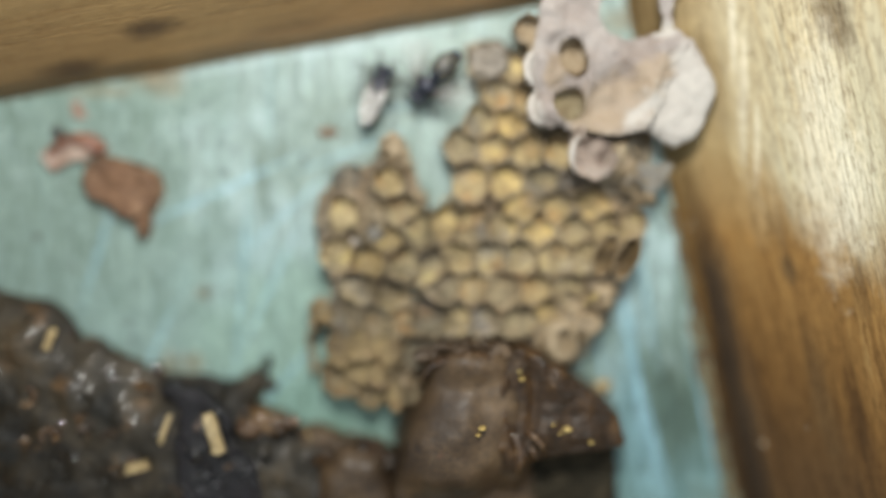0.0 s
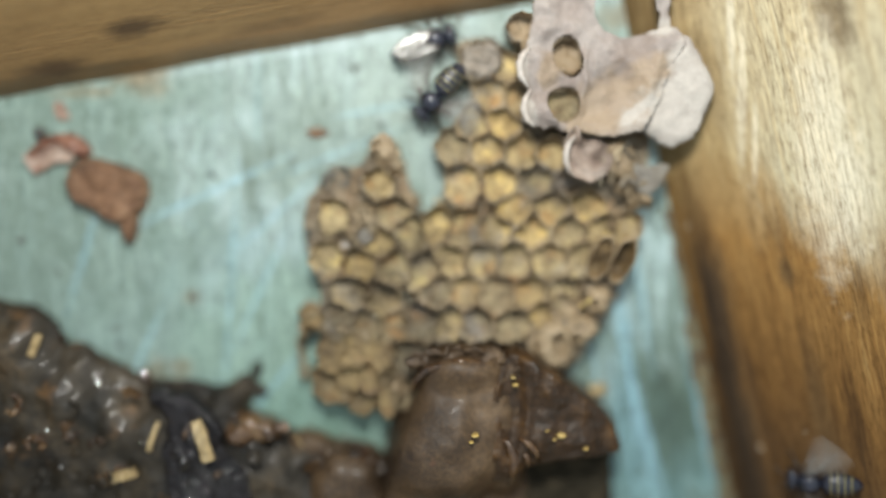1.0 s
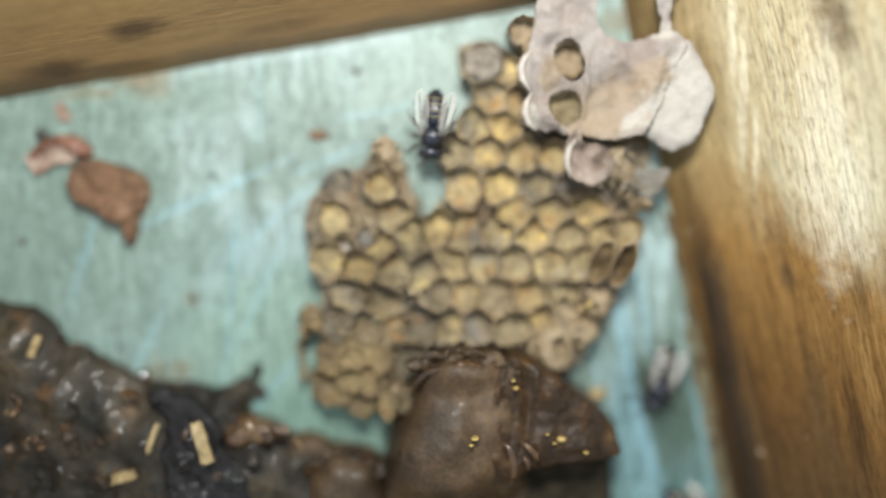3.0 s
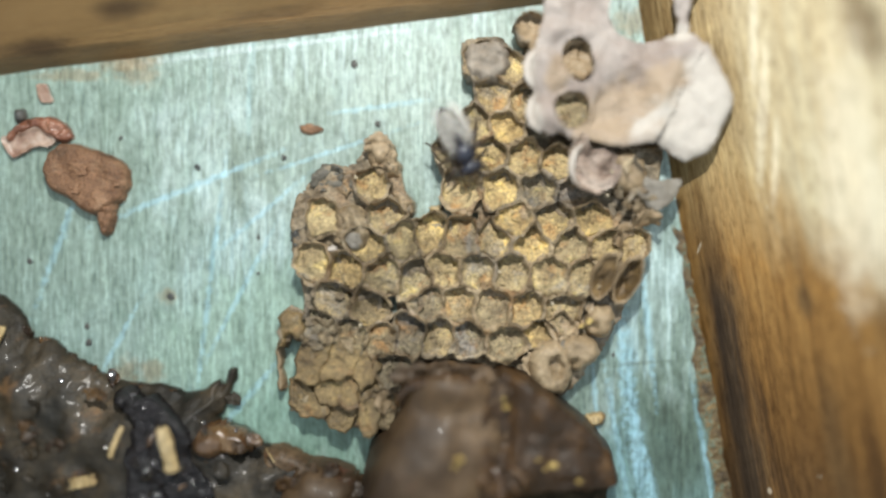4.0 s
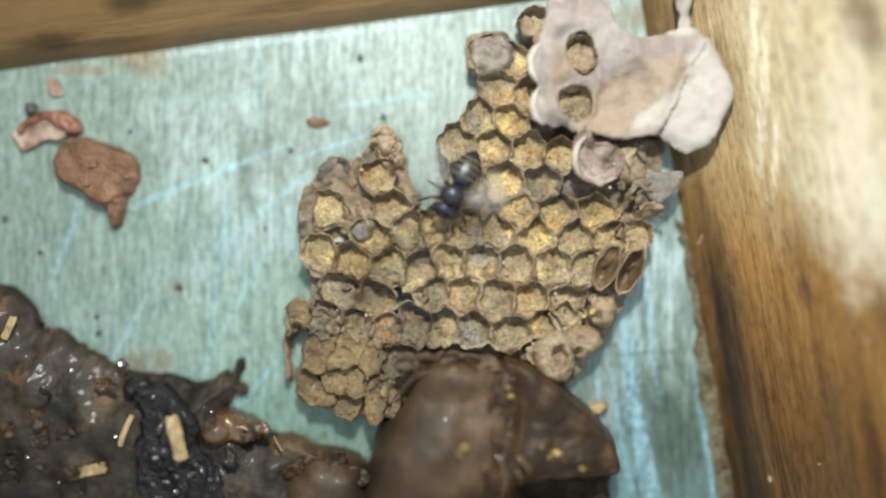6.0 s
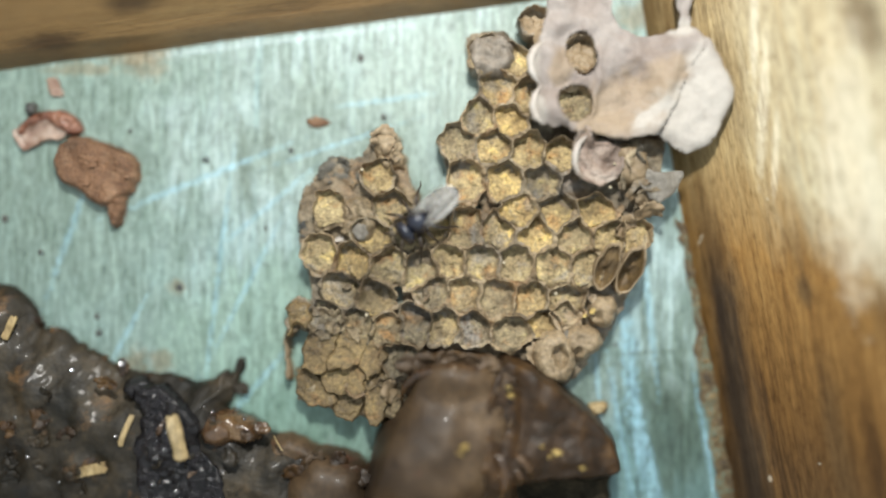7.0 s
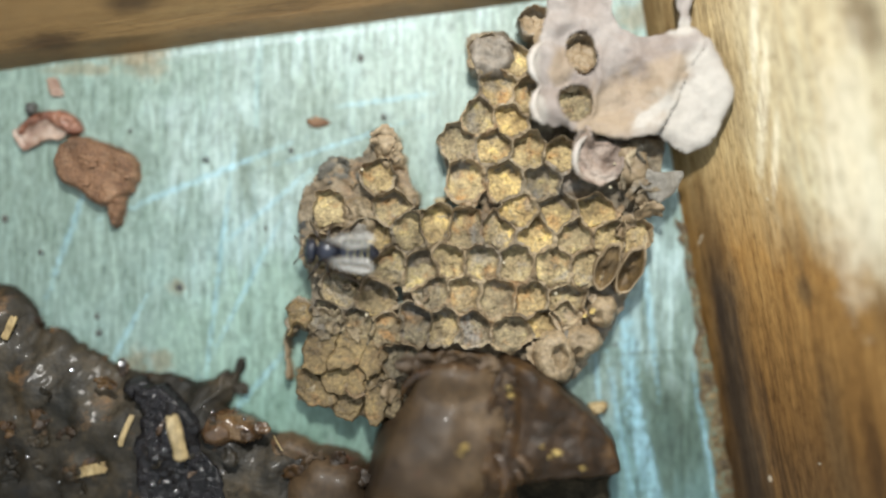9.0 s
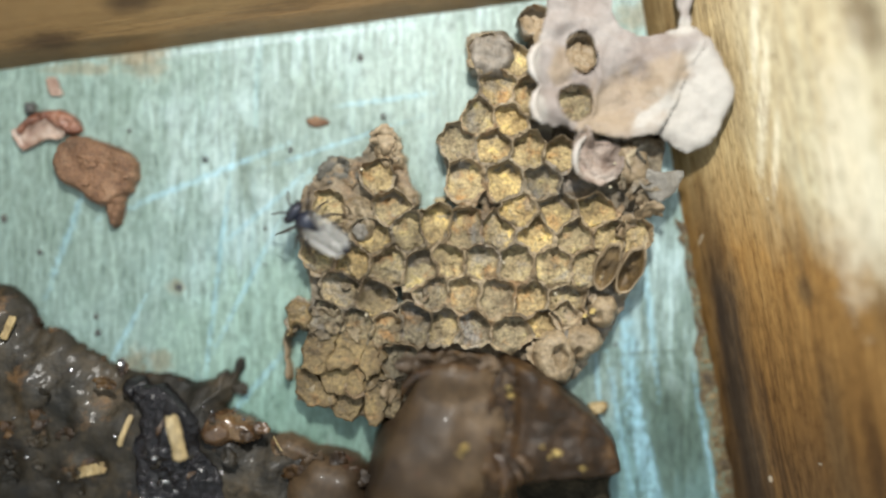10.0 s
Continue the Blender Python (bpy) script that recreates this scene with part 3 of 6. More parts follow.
AMBER = surface("tan_resin", [(0.30, (0.05, 0.026, 0.012)), (0.5, (0.12, 0.066, 0.032)), (0.72, (0.21, 0.125, 0.066))], 330, 1500, (0.2, 0.4), 0.0004, 0.0001, 0.3, coat=0.5)
RESIN = surface("amber_resin", [(0.30, (0.022, 0.012, 0.006)), (0.48, (0.075, 0.038, 0.016)), (0.62, (0.15, 0.085, 0.035)), (0.76, (0.22, 0.14, 0.07))], 300, 1500, (0.15, 0.35), 0.0005, 0.0001, 0.3, coat=0.4)
CRUMB = surface("crumbly_red_brown_cerumen", [(0.30, (0.130, 0.064, 0.032)), (0.5, (0.205, 0.108, 0.057)), (0.7, (0.290, 0.172, 0.100))], 420, 1700, (0.5, 0.9), 0.0004, 0.0006, 0.45)
RED_WAX = surface("red_brown_wax", [(0.3, (0.10, 0.035, 0.02)), (0.5, (0.21, 0.085, 0.05)), (0.7, (0.33, 0.17, 0.11))], 420, 1500, (0.25, 0.5), 0.0005, 0.0002, 0.4, coat=0.3)
PINK = surface("pinkish_wax_flake", [(0.3, (0.20, 0.105, 0.072)), (0.5, (0.36, 0.25, 0.19)), (0.7, (0.52, 0.43, 0.37))], 330, 1500, (0.25, 0.5), 0.0004, 0.0001, 0.25, coat=0.3)
SHAVING = surface("pale_wood_shaving", [(0.3, (0.22, 0.14, 0.06)), (0.5, (0.44, 0.32, 0.15)), (0.75, (0.60, 0.48, 0.29))], 420, 2200, (0.5, 0.7), 0.0005, 0.0003, 0.5, stretch=(1, 0.3, 1))
EDGE = surface("tan_resin_edge", [(0.30, (0.035, 0.024, 0.012)), (0.42, (0.085, 0.055, 0.024)), (0.50, (0.14, 0.095, 0.04)), (0.56, (0.11, 0.145, 0.105)), (0.62, (0.17, 0.11, 0.045)), (0.80, (0.33, 0.24, 0.11))], 420, 1800, (0.5, 0.8), 0.0005, 0.0003, 0.5)
SPECK = surface("dark_speck", [(0.3, (0.035, 0.045, 0.05)), (0.7, (0.10, 0.09, 0.075))], 400, 2000, (0.4, 0.7), 0.0002, 0.0001, 0.3)
YELLOW = surface("yellow_pollen", [(0.3, (0.38, 0.25, 0.06)), (0.7, (0.60, 0.46, 0.18))], 500, 2500, (0.5, 0.8), 0.0002, 0.0001, 0.3)
BEE_BLACK = surface("black_bee_shell", [(0.3, (0.009, 0.011, 0.018)), (0.7, (0.026, 0.030, 0.050))], 700, 5000, (0.14, 0.36), 0.00010, 0.00008, 0.3, specular=0.6)
BEE_EYE = surface("bee_eye", [(0.3, (0.012, 0.010, 0.010)), (0.7, (0.035, 0.025, 0.02))], 900, 6000, (0.10, 0.2), 0.00002, 0.00001, 0.1)
BEE_BAND = surface("yellow_bee_band", [(0.3, (0.13, 0.11, 0.035)), (0.7, (0.26, 0.22, 0.085))], 900, 5000, (0.35, 0.6), 0.00003, 0.00003, 0.2)
BEE_LEG = surface("dark_bee_leg", [(0.3, (0.02, 0.014, 0.010)), (0.7, (0.06, 0.04, 0.026))], 900, 5000, (0.3, 0.5), 0.00003, 0.00003, 0.2)


LOBE_WAX = surface("brownish_pink_wax", [(0.30, (0.20, 0.135, 0.10)), (0.5, (0.30, 0.225, 0.18)), (0.7, (0.40, 0.33, 0.275))], 330, 1300, (0.4, 0.7), 0.0010, 0.0004, 0.4)

GREY_WAX = surface("thin_grey_wax", [(0.30, (0.125, 0.108, 0.085)), (0.5, (0.190, 0.170, 0.140)), (0.7, (0.270, 0.245, 0.208))], 260, 1300, (0.4, 0.7), 0.0008, 0.0003, 0.35)


def wing_film():
    m, t, s = nodes_of("smoky_wing_film")
    v = coords(t)
    s.inputs["Base Color"].default_value = (0.54, 0.52, 0.48, 1)
    s.inputs["Roughness"].default_value = 0.28
    s.inputs["Specular IOR Level"].default_value = 1.0
    s.inputs["Coat Weight"].default_value = 1.0
    s.inputs["Coat Roughness"].default_value = 0.22
    t.links.new(ramp(t, noise_of(t, coords(t, (0.06, 1, 1)), 1300, 3, 0.6), [(0.36, (0.10,) * 3), (0.64, (0.58,) * 3)]), s.inputs["Alpha"])
    bump_of(t, s, [(noise_of(t, coords(t, (0.3, 1, 1)), 2200, 2), 0.00006)])
    return m


WING = wing_film()


# ---- building helpers; shapes are given in millimetres ----
MM = 0.001


def mesh_of(name, verts, faces, material, smooth=True):
    me = bpy.data.meshes.new(name)
    me.from_pydata([(x * MM, y * MM, z * MM) for x, y, z in verts], [], faces)
    me.update()
    me.polygons.foreach_set("use_smooth", [smooth] * len(me.polygons))
    me.materials.append(material)
    return me


def part(name, shape, material, parent=None, label="", smooth=True):
    """One mesh object from (verts, faces), under its thing."""
    ob = new(name, mesh_of(name, shape[0], shape[1], material, smooth))
    ob.parent = parent
    return tagged(ob, label)


def thing(name, label, category, group="", kind="", x=0.0, y=0.0, z=0.0):
    ob = new(name)
    ob.empty_display_size = 0.004
    ob.location = (x * MM, y * MM, z * MM)
    return tagged(ob, label, category, group, kind)


def wobble(x, y, z=0.0, size=1.0):
    return noise.noise((x / size, y / size, z / size))


def rounded(points, per=5, rough=0.0, size=1.6):
    """A closed smooth outline through a few points, a little ragged."""
    n, out = len(points), []
    for i in range(n):
        p0, p1, p2, p3 = (np.array(points[(i + k) % n], float) for k in (-1, 0, 1, 2))
        for k in range(per):
            s = k / per
            p = 0.5 * (2 * p1 + (p2 - p0) * s + (2 * p0 - 5 * p1 + 4 * p2 - p3) * s * s + (3 * p1 - p0 - 3 * p2 + p3) * s ** 3)
            p += rough * np.array((wobble(p[0], p[1], 3.1, size) + 0.6 * wobble(p[0], p[1], 1.3, 0.5 * size), wobble(p[0], p[1], 9.7, size) + 0.6 * wobble(p[0], p[1], 6.3, 0.5 * size)))
            out.append(p)
    return np.array(out)


def to_edge(x, y, loop):
    """Signed distance (inside positive) to a loop, and the nearest place on it."""
    a, b = loop, np.roll(loop, -1, 0)
    d = b - a
    px, py = x[:, None] - a[:, 0], y[:, None] - a[:, 1]
    s = np.clip((px * d[:, 0] + py * d[:, 1]) / np.maximum((d ** 2).sum(1), 1e-12), 0, 1)
    nx, ny = a[:, 0] + s * d[:, 0], a[:, 1] + s * d[:, 1]
    dist = np.hypot(x[:, None] - nx, y[:, None] - ny)
    k = dist.argmin(1)
    r = np.arange(len(x))
    cross = ((a[:, 1] > y[:, None]) != (b[:, 1] > y[:, None])) & (x[:, None] < d[:, 0] * (y[:, None] - a[:, 1]) / np.where(d[:, 1] == 0, 1e-12, d[:, 1]) + a[:, 0])
    inside = cross.sum(1) % 2 == 1
    return np.where(inside, dist[r, k], -dist[r, k]), nx[r, k], ny[r, k]


def slab(outline, top, bottom, step=0.45, holes=(), per=5, rough=0.15):
    """A piece with a rounded outline and holes; top and bottom give its heights at (x, y, distance from the edge)."""
    loops = [rounded(outline, per, rough)] + [rounded(h, per, rough * 0.6) for h in holes]
    lo, hi = loops[0].min(0) - step, loops[0].max(0) + step
    gx, gy = np.arange(lo[0], hi[0] + step, step), np.arange(lo[1], hi[1] + step, step)
    nx, ny = len(gx), len(gy)
    x, y = (g.ravel().copy() for g in np.meshgrid(gx, gy))
    d, ex, ey = to_edge(x, y, loops[0])
    for loop in loops[1:]:
        dh, hx, hy = to_edge(x, y, loop)
        nearer = -dh < d
        ex, ey, d = np.where(nearer, hx, ex), np.where(nearer, hy, ey), np.where(nearer, -dh, d)
    near = np.abs(d) < 0.56 * step
    x, y, d = np.where(near, ex, x), np.where(near, ey, y), np.where(near, 0.0, d)
    keep = (d >= 0).reshape(ny, nx)
    index = -np.ones((ny, nx), int)
    quads = [(j * nx + i, j * nx + i + 1, (j + 1) * nx + i + 1, (j + 1) * nx + i)
             for j in range(ny - 1) for i in range(nx - 1) if keep[j, i] and keep[j, i + 1] and keep[j + 1, i] and keep[j + 1, i + 1]]
    used = sorted({v for q in quads for v in q})
    index = {v: i for i, v in enumerate(used)}
    n = len(used)
    verts = [(x[v], y[v], top(x[v], y[v], d[v])) for v in used]
    verts += [(x[v], y[v], min(bottom(x[v], y[v], d[v]), verts[i][2] - 0.02)) for i, v in enumerate(used)]
    faces = [tuple(index[v] for v in q) for q in quads]
    edges = set()
    for q in faces:
        for k in range(4):
            e = (q[k], q[(k + 1) % 4])
            if (e[1], e[0]) in edges:
                edges.discard((e[1], e[0]))
            else:
                edges.add(e)
    under = [tuple(i + n for i in reversed(q)) for q in faces]
    sides = [(b, a, a + n, b + n) for a, b in edges]
    return verts, faces + under + sides


def dome(height, shoulder, rough=0.3, size=2.0, base=0.0, fine=0.0):
    """The top of a lump: steep at its edge, flattening inwards over the shoulder."""
    def top(x, y, d):
        s = min(d / shoulder, 1.0)
        z = height * math.sqrt(max(0.0, 1 - (1 - s) ** 2))
        return base + max(0.02, z + min(1, d / 0.6) * (rough * wobble(x, y, 1.7, size) + fine * wobble(x, y, 5.1, 0.5)))
    return top


def flat(z):
    return lambda x, y, d: z


def tube(path, radii, n=8):
    """A tapering round rod along a path."""
    verts, faces = [], []
    for i, p in enumerate(path):
        a, b = Vector(path[max(i - 1, 0)]), Vector(path[min(i + 1, len(path) - 1)])
        q = (b - a).to_track_quat("Z", "Y")
        for k in range(n):
            w = 2 * math.pi * k / n
            verts.append(tuple(Vector(p) + q @ Vector((radii[i] * math.cos(w), radii[i] * math.sin(w), 0))))
    for i in range(len(path) - 1):
        faces += [(i * n + k, i * n + (k + 1) % n, (i + 1) * n + (k + 1) % n, (i + 1) * n + k) for k in range(n)]
    faces += [tuple(reversed(range(n))), tuple(range((len(path) - 1) * n, len(path) * n))]
    return verts, faces


def lathe(rings, n=20):
    """A body along x from rings of (x, half width, half height, z of its middle)."""
    verts, faces = [], []
    for x, w, h, z in rings:
        verts += [(x, w * math.cos(2 * math.pi * k / n), z + h * math.sin(2 * math.pi * k / n)) for k in range(n)]
    for i in range(len(rings) - 1):
        faces += [(i * n + k, i * n + (k + 1) % n, (i + 1) * n + (k + 1) % n, (i + 1) * n + k) for k in range(n)]
    faces += [tuple(reversed(range(n))), tuple(range((len(rings) - 1) * n, len(rings) * n))]
    return verts, faces


def bulge(x0, x1, w, h, z, steps=9, sharp=0.5):
    return [(x0 + (x1 - x0) * i / steps, w * max(0.03, math.sin(math.pi * i / steps)) ** sharp, h * max(0.03, math.sin(math.pi * i / steps)) ** sharp, z) for i in range(steps + 1)]


# ---- the box ----
def plank(length, thick, height, seed):
    """A plank along x from 0, its inner face at y 0, slightly wavy, with worn edges."""
    verts, faces = [], []
    nx, section = 40, []
    for y, z in ((0.0, 0.0), (0.0, height * 0.1), (0.0, height * 0.25), (0.0, height * 0.5), (0.0, height * 0.8), (0.0, height - 1.2), (0.4, height - 0.3), (1.2, height), (thick - 1.2, height), (thick - 0.3, height - 0.4), (thick, height - 1.2), (thick, 0.0)):
        section.append((y, z))
    m = len(section)
    for i in range(nx + 1):
        x = length * i / nx
        for y, z in section:
            verts.append((x, y + (0.25 * wobble(x, z, seed, 14) if y < 1 else 0), z))
    for i in range(nx):
        faces += [(i * m + k, i * m + (k + 1) % m, (i + 1) * m + (k + 1) % m, (i + 1) * m + k) for k in range(m)]
    faces += [tuple(range(m)), tuple(reversed(range(nx * m, (nx + 1) * m)))]
    return verts, faces


def build_box():
    board = slab([(-112, -88), (52, -88), (40, 48), (-112, 34)], lambda x, y, d: 0.06 * wobble(x, y, 2.2, 9) - 0.06, flat(-11), step=2.0, per=1, rough=0)
    floor = part("floor", board, PAINT)
    tagged(floor, "worn turquoise painted board, streaked and stained", "floor", kind="structure")
    north = part("wall_north", plank(160, 12, 46, 1.0), WOOD_NORTH)
    north.matrix_world = pose(-0.1075, 0.0226, -0.0005, 0, 0, 7.4) @ pose(0, 0, 0, -30, 0, 0)
    tagged(north, "brown stained wooden side of the box with grain", "wall", kind="structure")
    side = plank(160, 12, 78, 5.0)
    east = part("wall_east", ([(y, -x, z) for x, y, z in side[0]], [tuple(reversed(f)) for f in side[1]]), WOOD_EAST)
    east.matrix_world = pose(0.0282, 0.0500, -0.0005, 0, 0, 10.5) @ pose(0, 0, 0, 0, 60, 0)
    tagged(east, "sloping pale wooden side of the box, brown low down towards the south", "wall", kind="structure")
    south = part("wall_south", plank(190, 12, 40, 8.0), WOOD_NORTH)
    south.matrix_world = pose(0.0900, -0.0800, -0.0005, 0, 0, 180)
    tagged(south, "plain brown wooden side of the box", "wall", kind="structure")
    west = part("wall_west", ([(-y, -x, z) for x, y, z in plank(120, 12, 40, 3.0)[0]], side[1]), WOOD_NORTH)
    west.matrix_world = pose(-0.1040, 0.0400, -0.0005, 0, 0, 0)
    tagged(west, "plain brown wooden side of the box", "wall", kind="structure")
    # a narrow crust of wood and resin in the corner between floor and east wall
    strip = slab([(36.5, 4.1), (37.3, 0.1), (38.5, -7.0), (39.9, -17.5), (41.2, -28.1), (43.2, -38.9), (44.9, -48.0), (47.4, -48.0), (45.7, -38.9), (43.8, -28.1), (42.1, -17.5), (40.5, -7.0), (38.9, 0.1), (37.7, 4.1)], lambda x, y, d: 0.04 + 0.22 * min(d, 1) * max(0.0, 0.6 + 1.6 * wobble(x, y, 2.0, 0.9) + 0.8 * wobble(x, y, 6.0, 0.4)), flat(-0.2), 0.16, rough=1.1)
    trim = part("trim", strip, EDGE)
    tagged(trim, "thin tan resin crust along the foot of the wall", "trim", kind="structure")


build_box()


# ---- the brood comb ----
def crest(x, y, rag):
    """The uneven height of the cell rims over the comb."""
    return 4.6 + 0.6 * wobble(x, y, 1.0, 5.0) + (0.75 + 0.9 * rag) * wobble(x, y, 2.0, 1.3) + (0.40 + 0.5 * rag) * wobble(x, y, 4.0, 0.5)


def pit(x, y, cx, cy, share, depth, rag):
    """Height inside a cell; share is 0 in its middle and 1 on its rim. The filling is a mound, high on the south side and falling to a deep crevice under the north wall."""
    far = max(0.3, math.hypot(x - cx, y - cy))
    lean = 0.9 * wobble(cx, cy, 17.0, 1.5)
    north = ((y - cy) * math.cos(lean) + (x - cx) * math.sin(lean)) / far * share
    across = ((x - cx) * math.cos(lean) - (y - cy) * math.sin(lean)) / far * share
    inner = 0.52 + 0.34 * (0.5 + 0.5 * north)
    s = min(1.0, max(0.0, (share - inner) / (0.97 - inner)))
    wall = s * s * (3 - 2 * s)
    floor = -0.45 - depth * (0.5 + 0.5 * north) ** 1.5 - 0.35 * across * across + 0.5 * wobble(x, y, 21.0, 1.1)
    grain = 0.30 * wobble(x, y, 7.0, 0.7) + 0.20 * wobble(x, y, 3.0, 0.3) + 0.6 * rag * wobble(x, y, 6.0, 0.8)
    rim = crest(x, y, rag) - 0.55 * max(0.0, -north) + 0.30 * max(0.0, north) + 0.5 * wobble(x, y, 31.0, 0.8)
    return rim * wall + (crest(cx, cy, 0.0) + floor) * (1 - wall) + grain * (1 - 0.5 * wall)


def bent(x, y, z):
    """The whole comb is a little crushed, so that no wall stays straight."""
    return (x + 0.55 * wobble(x, y, 11.0, 1.9) + 0.30 * wobble(x, y, 12.0, 0.7), y + 0.55 * wobble(x, y, 13.0, 1.9) + 0.30 * wobble(x, y, 14.0, 0.7), z)


def cell_shape(x, y, radii, depth, rag, low=0.70):
    """An open wax cup: outer side down to the board, uneven rim and inner wall."""
    n = len(radii)
    verts, faces = [], []
    shares = [1.0, 0.97, 0.94, 0.91, 0.88, 0.85, 0.81, 0.76, low]
    for ring in range(-2, len(shares)):
        for k in range(n):
            w = 2 * math.pi * k / n
            r = radii[k] * (shares[max(ring, 0)] - (0.05 if ring == -2 else 0))
            px, py = x + r * math.cos(w), y + r * math.sin(w)
            z = 0.0 if ring == -2 else 2.8 if ring == -1 else pit(px, py, x, y, shares[ring], depth, rag)
            verts.append(bent(px, py, z))
    m = len(shares) + 2
    for i in range(m - 1):
        faces += [(i * n + k, i * n + (k + 1) % n, (i + 1) * n + (k + 1) % n, (i + 1) * n + k) for k in range(n)]
    return verts, faces


def filling_shape(x, y, radii, depth, rag, high=0.86):
    n, verts, faces, rings = len(radii), [], [], 11
    for ring in range(rings):
        s = high * (1 - ring / rings)
        for k in range(n):
            w = 2 * math.pi * k / n
            px, py = x + radii[k] * s * math.cos(w), y + radii[k] * s * math.sin(w)
            verts.append(bent(px, py, pit(px, py, x, y, s, depth, rag) + 0.06 - 1.4 * max(0, s - 0.80)))
    verts.append(bent(x, y, pit(x, y, x, y, 0, depth, rag) + 0.05))
    for i in range(rings - 1):
        faces += [(i * n + k, i * n + (k + 1) % n, (i + 1) * n + (k + 1) % n, (i + 1) * n + k) for k in range(n)]
    faces += [((rings - 1) * n + k, (rings - 1) * n + (k + 1) % n, rings * n) for k in range(n)]
    return verts, faces


# rows of cells: (y, slope of the row, raggedness, x of each mouth)
COMB_ROWS = [
    (29.4, -0.174, 0.4, (6.6, 10.4)),
    (24.5, -0.300, 0.4, (8.5, 12.7)),
    (19.9, -0.123, 0.4, (5.4, 10.2)),
    (15.9, -0.109, 0.4, (2.0, 7.4, 13.0, 17.8)),
    (10.4, -0.000, 0.4, (3.5, 9.2, 15.0)),
    (5.5, -0.021, 0.4, (11.3, 17.2, 23.2)),
    (2.6, -0.044, 0.6, (3.5, 8.3, 13.8, 20.0, 25.4, 29.1)),
    (-2.1, -0.035, 0.5, (0.9, 6.0, 10.8, 16.9, 22.0)),
    (-6.6, -0.095, 0.4, (-1.3, 3.2, 8.1, 13.8, 18.4)),
    (-11.9, -0.066, 0.5, (-4.1, 0.1, 4.5, 10.2)),
    (-10.9, 0.000, 0.5, (15.4,)),
]
WEST_ROWS = [
    (10.9, 0.000, 0.9, (-9.8,)),
    (6.1, -0.000, 0.6, (-17.2, -7.9)),
    (-0.8, -0.159, 0.6, (-18.9, -13.6, -8.3, -3.3)),
    (1.7, 0.184, 0.7, (-10.4, -5.2, -1.3)),
    (-6.0, -0.333, 0.7, (-15.5, -10.4)),
    (-10.5, -0.213, 0.9, (-17.6, -12.8, -8.5)),
    (-16.8, 0.000, 0.8, (-6.7,)),
    (-22.8, 0.000, 0.8, (-8.4,)),
]


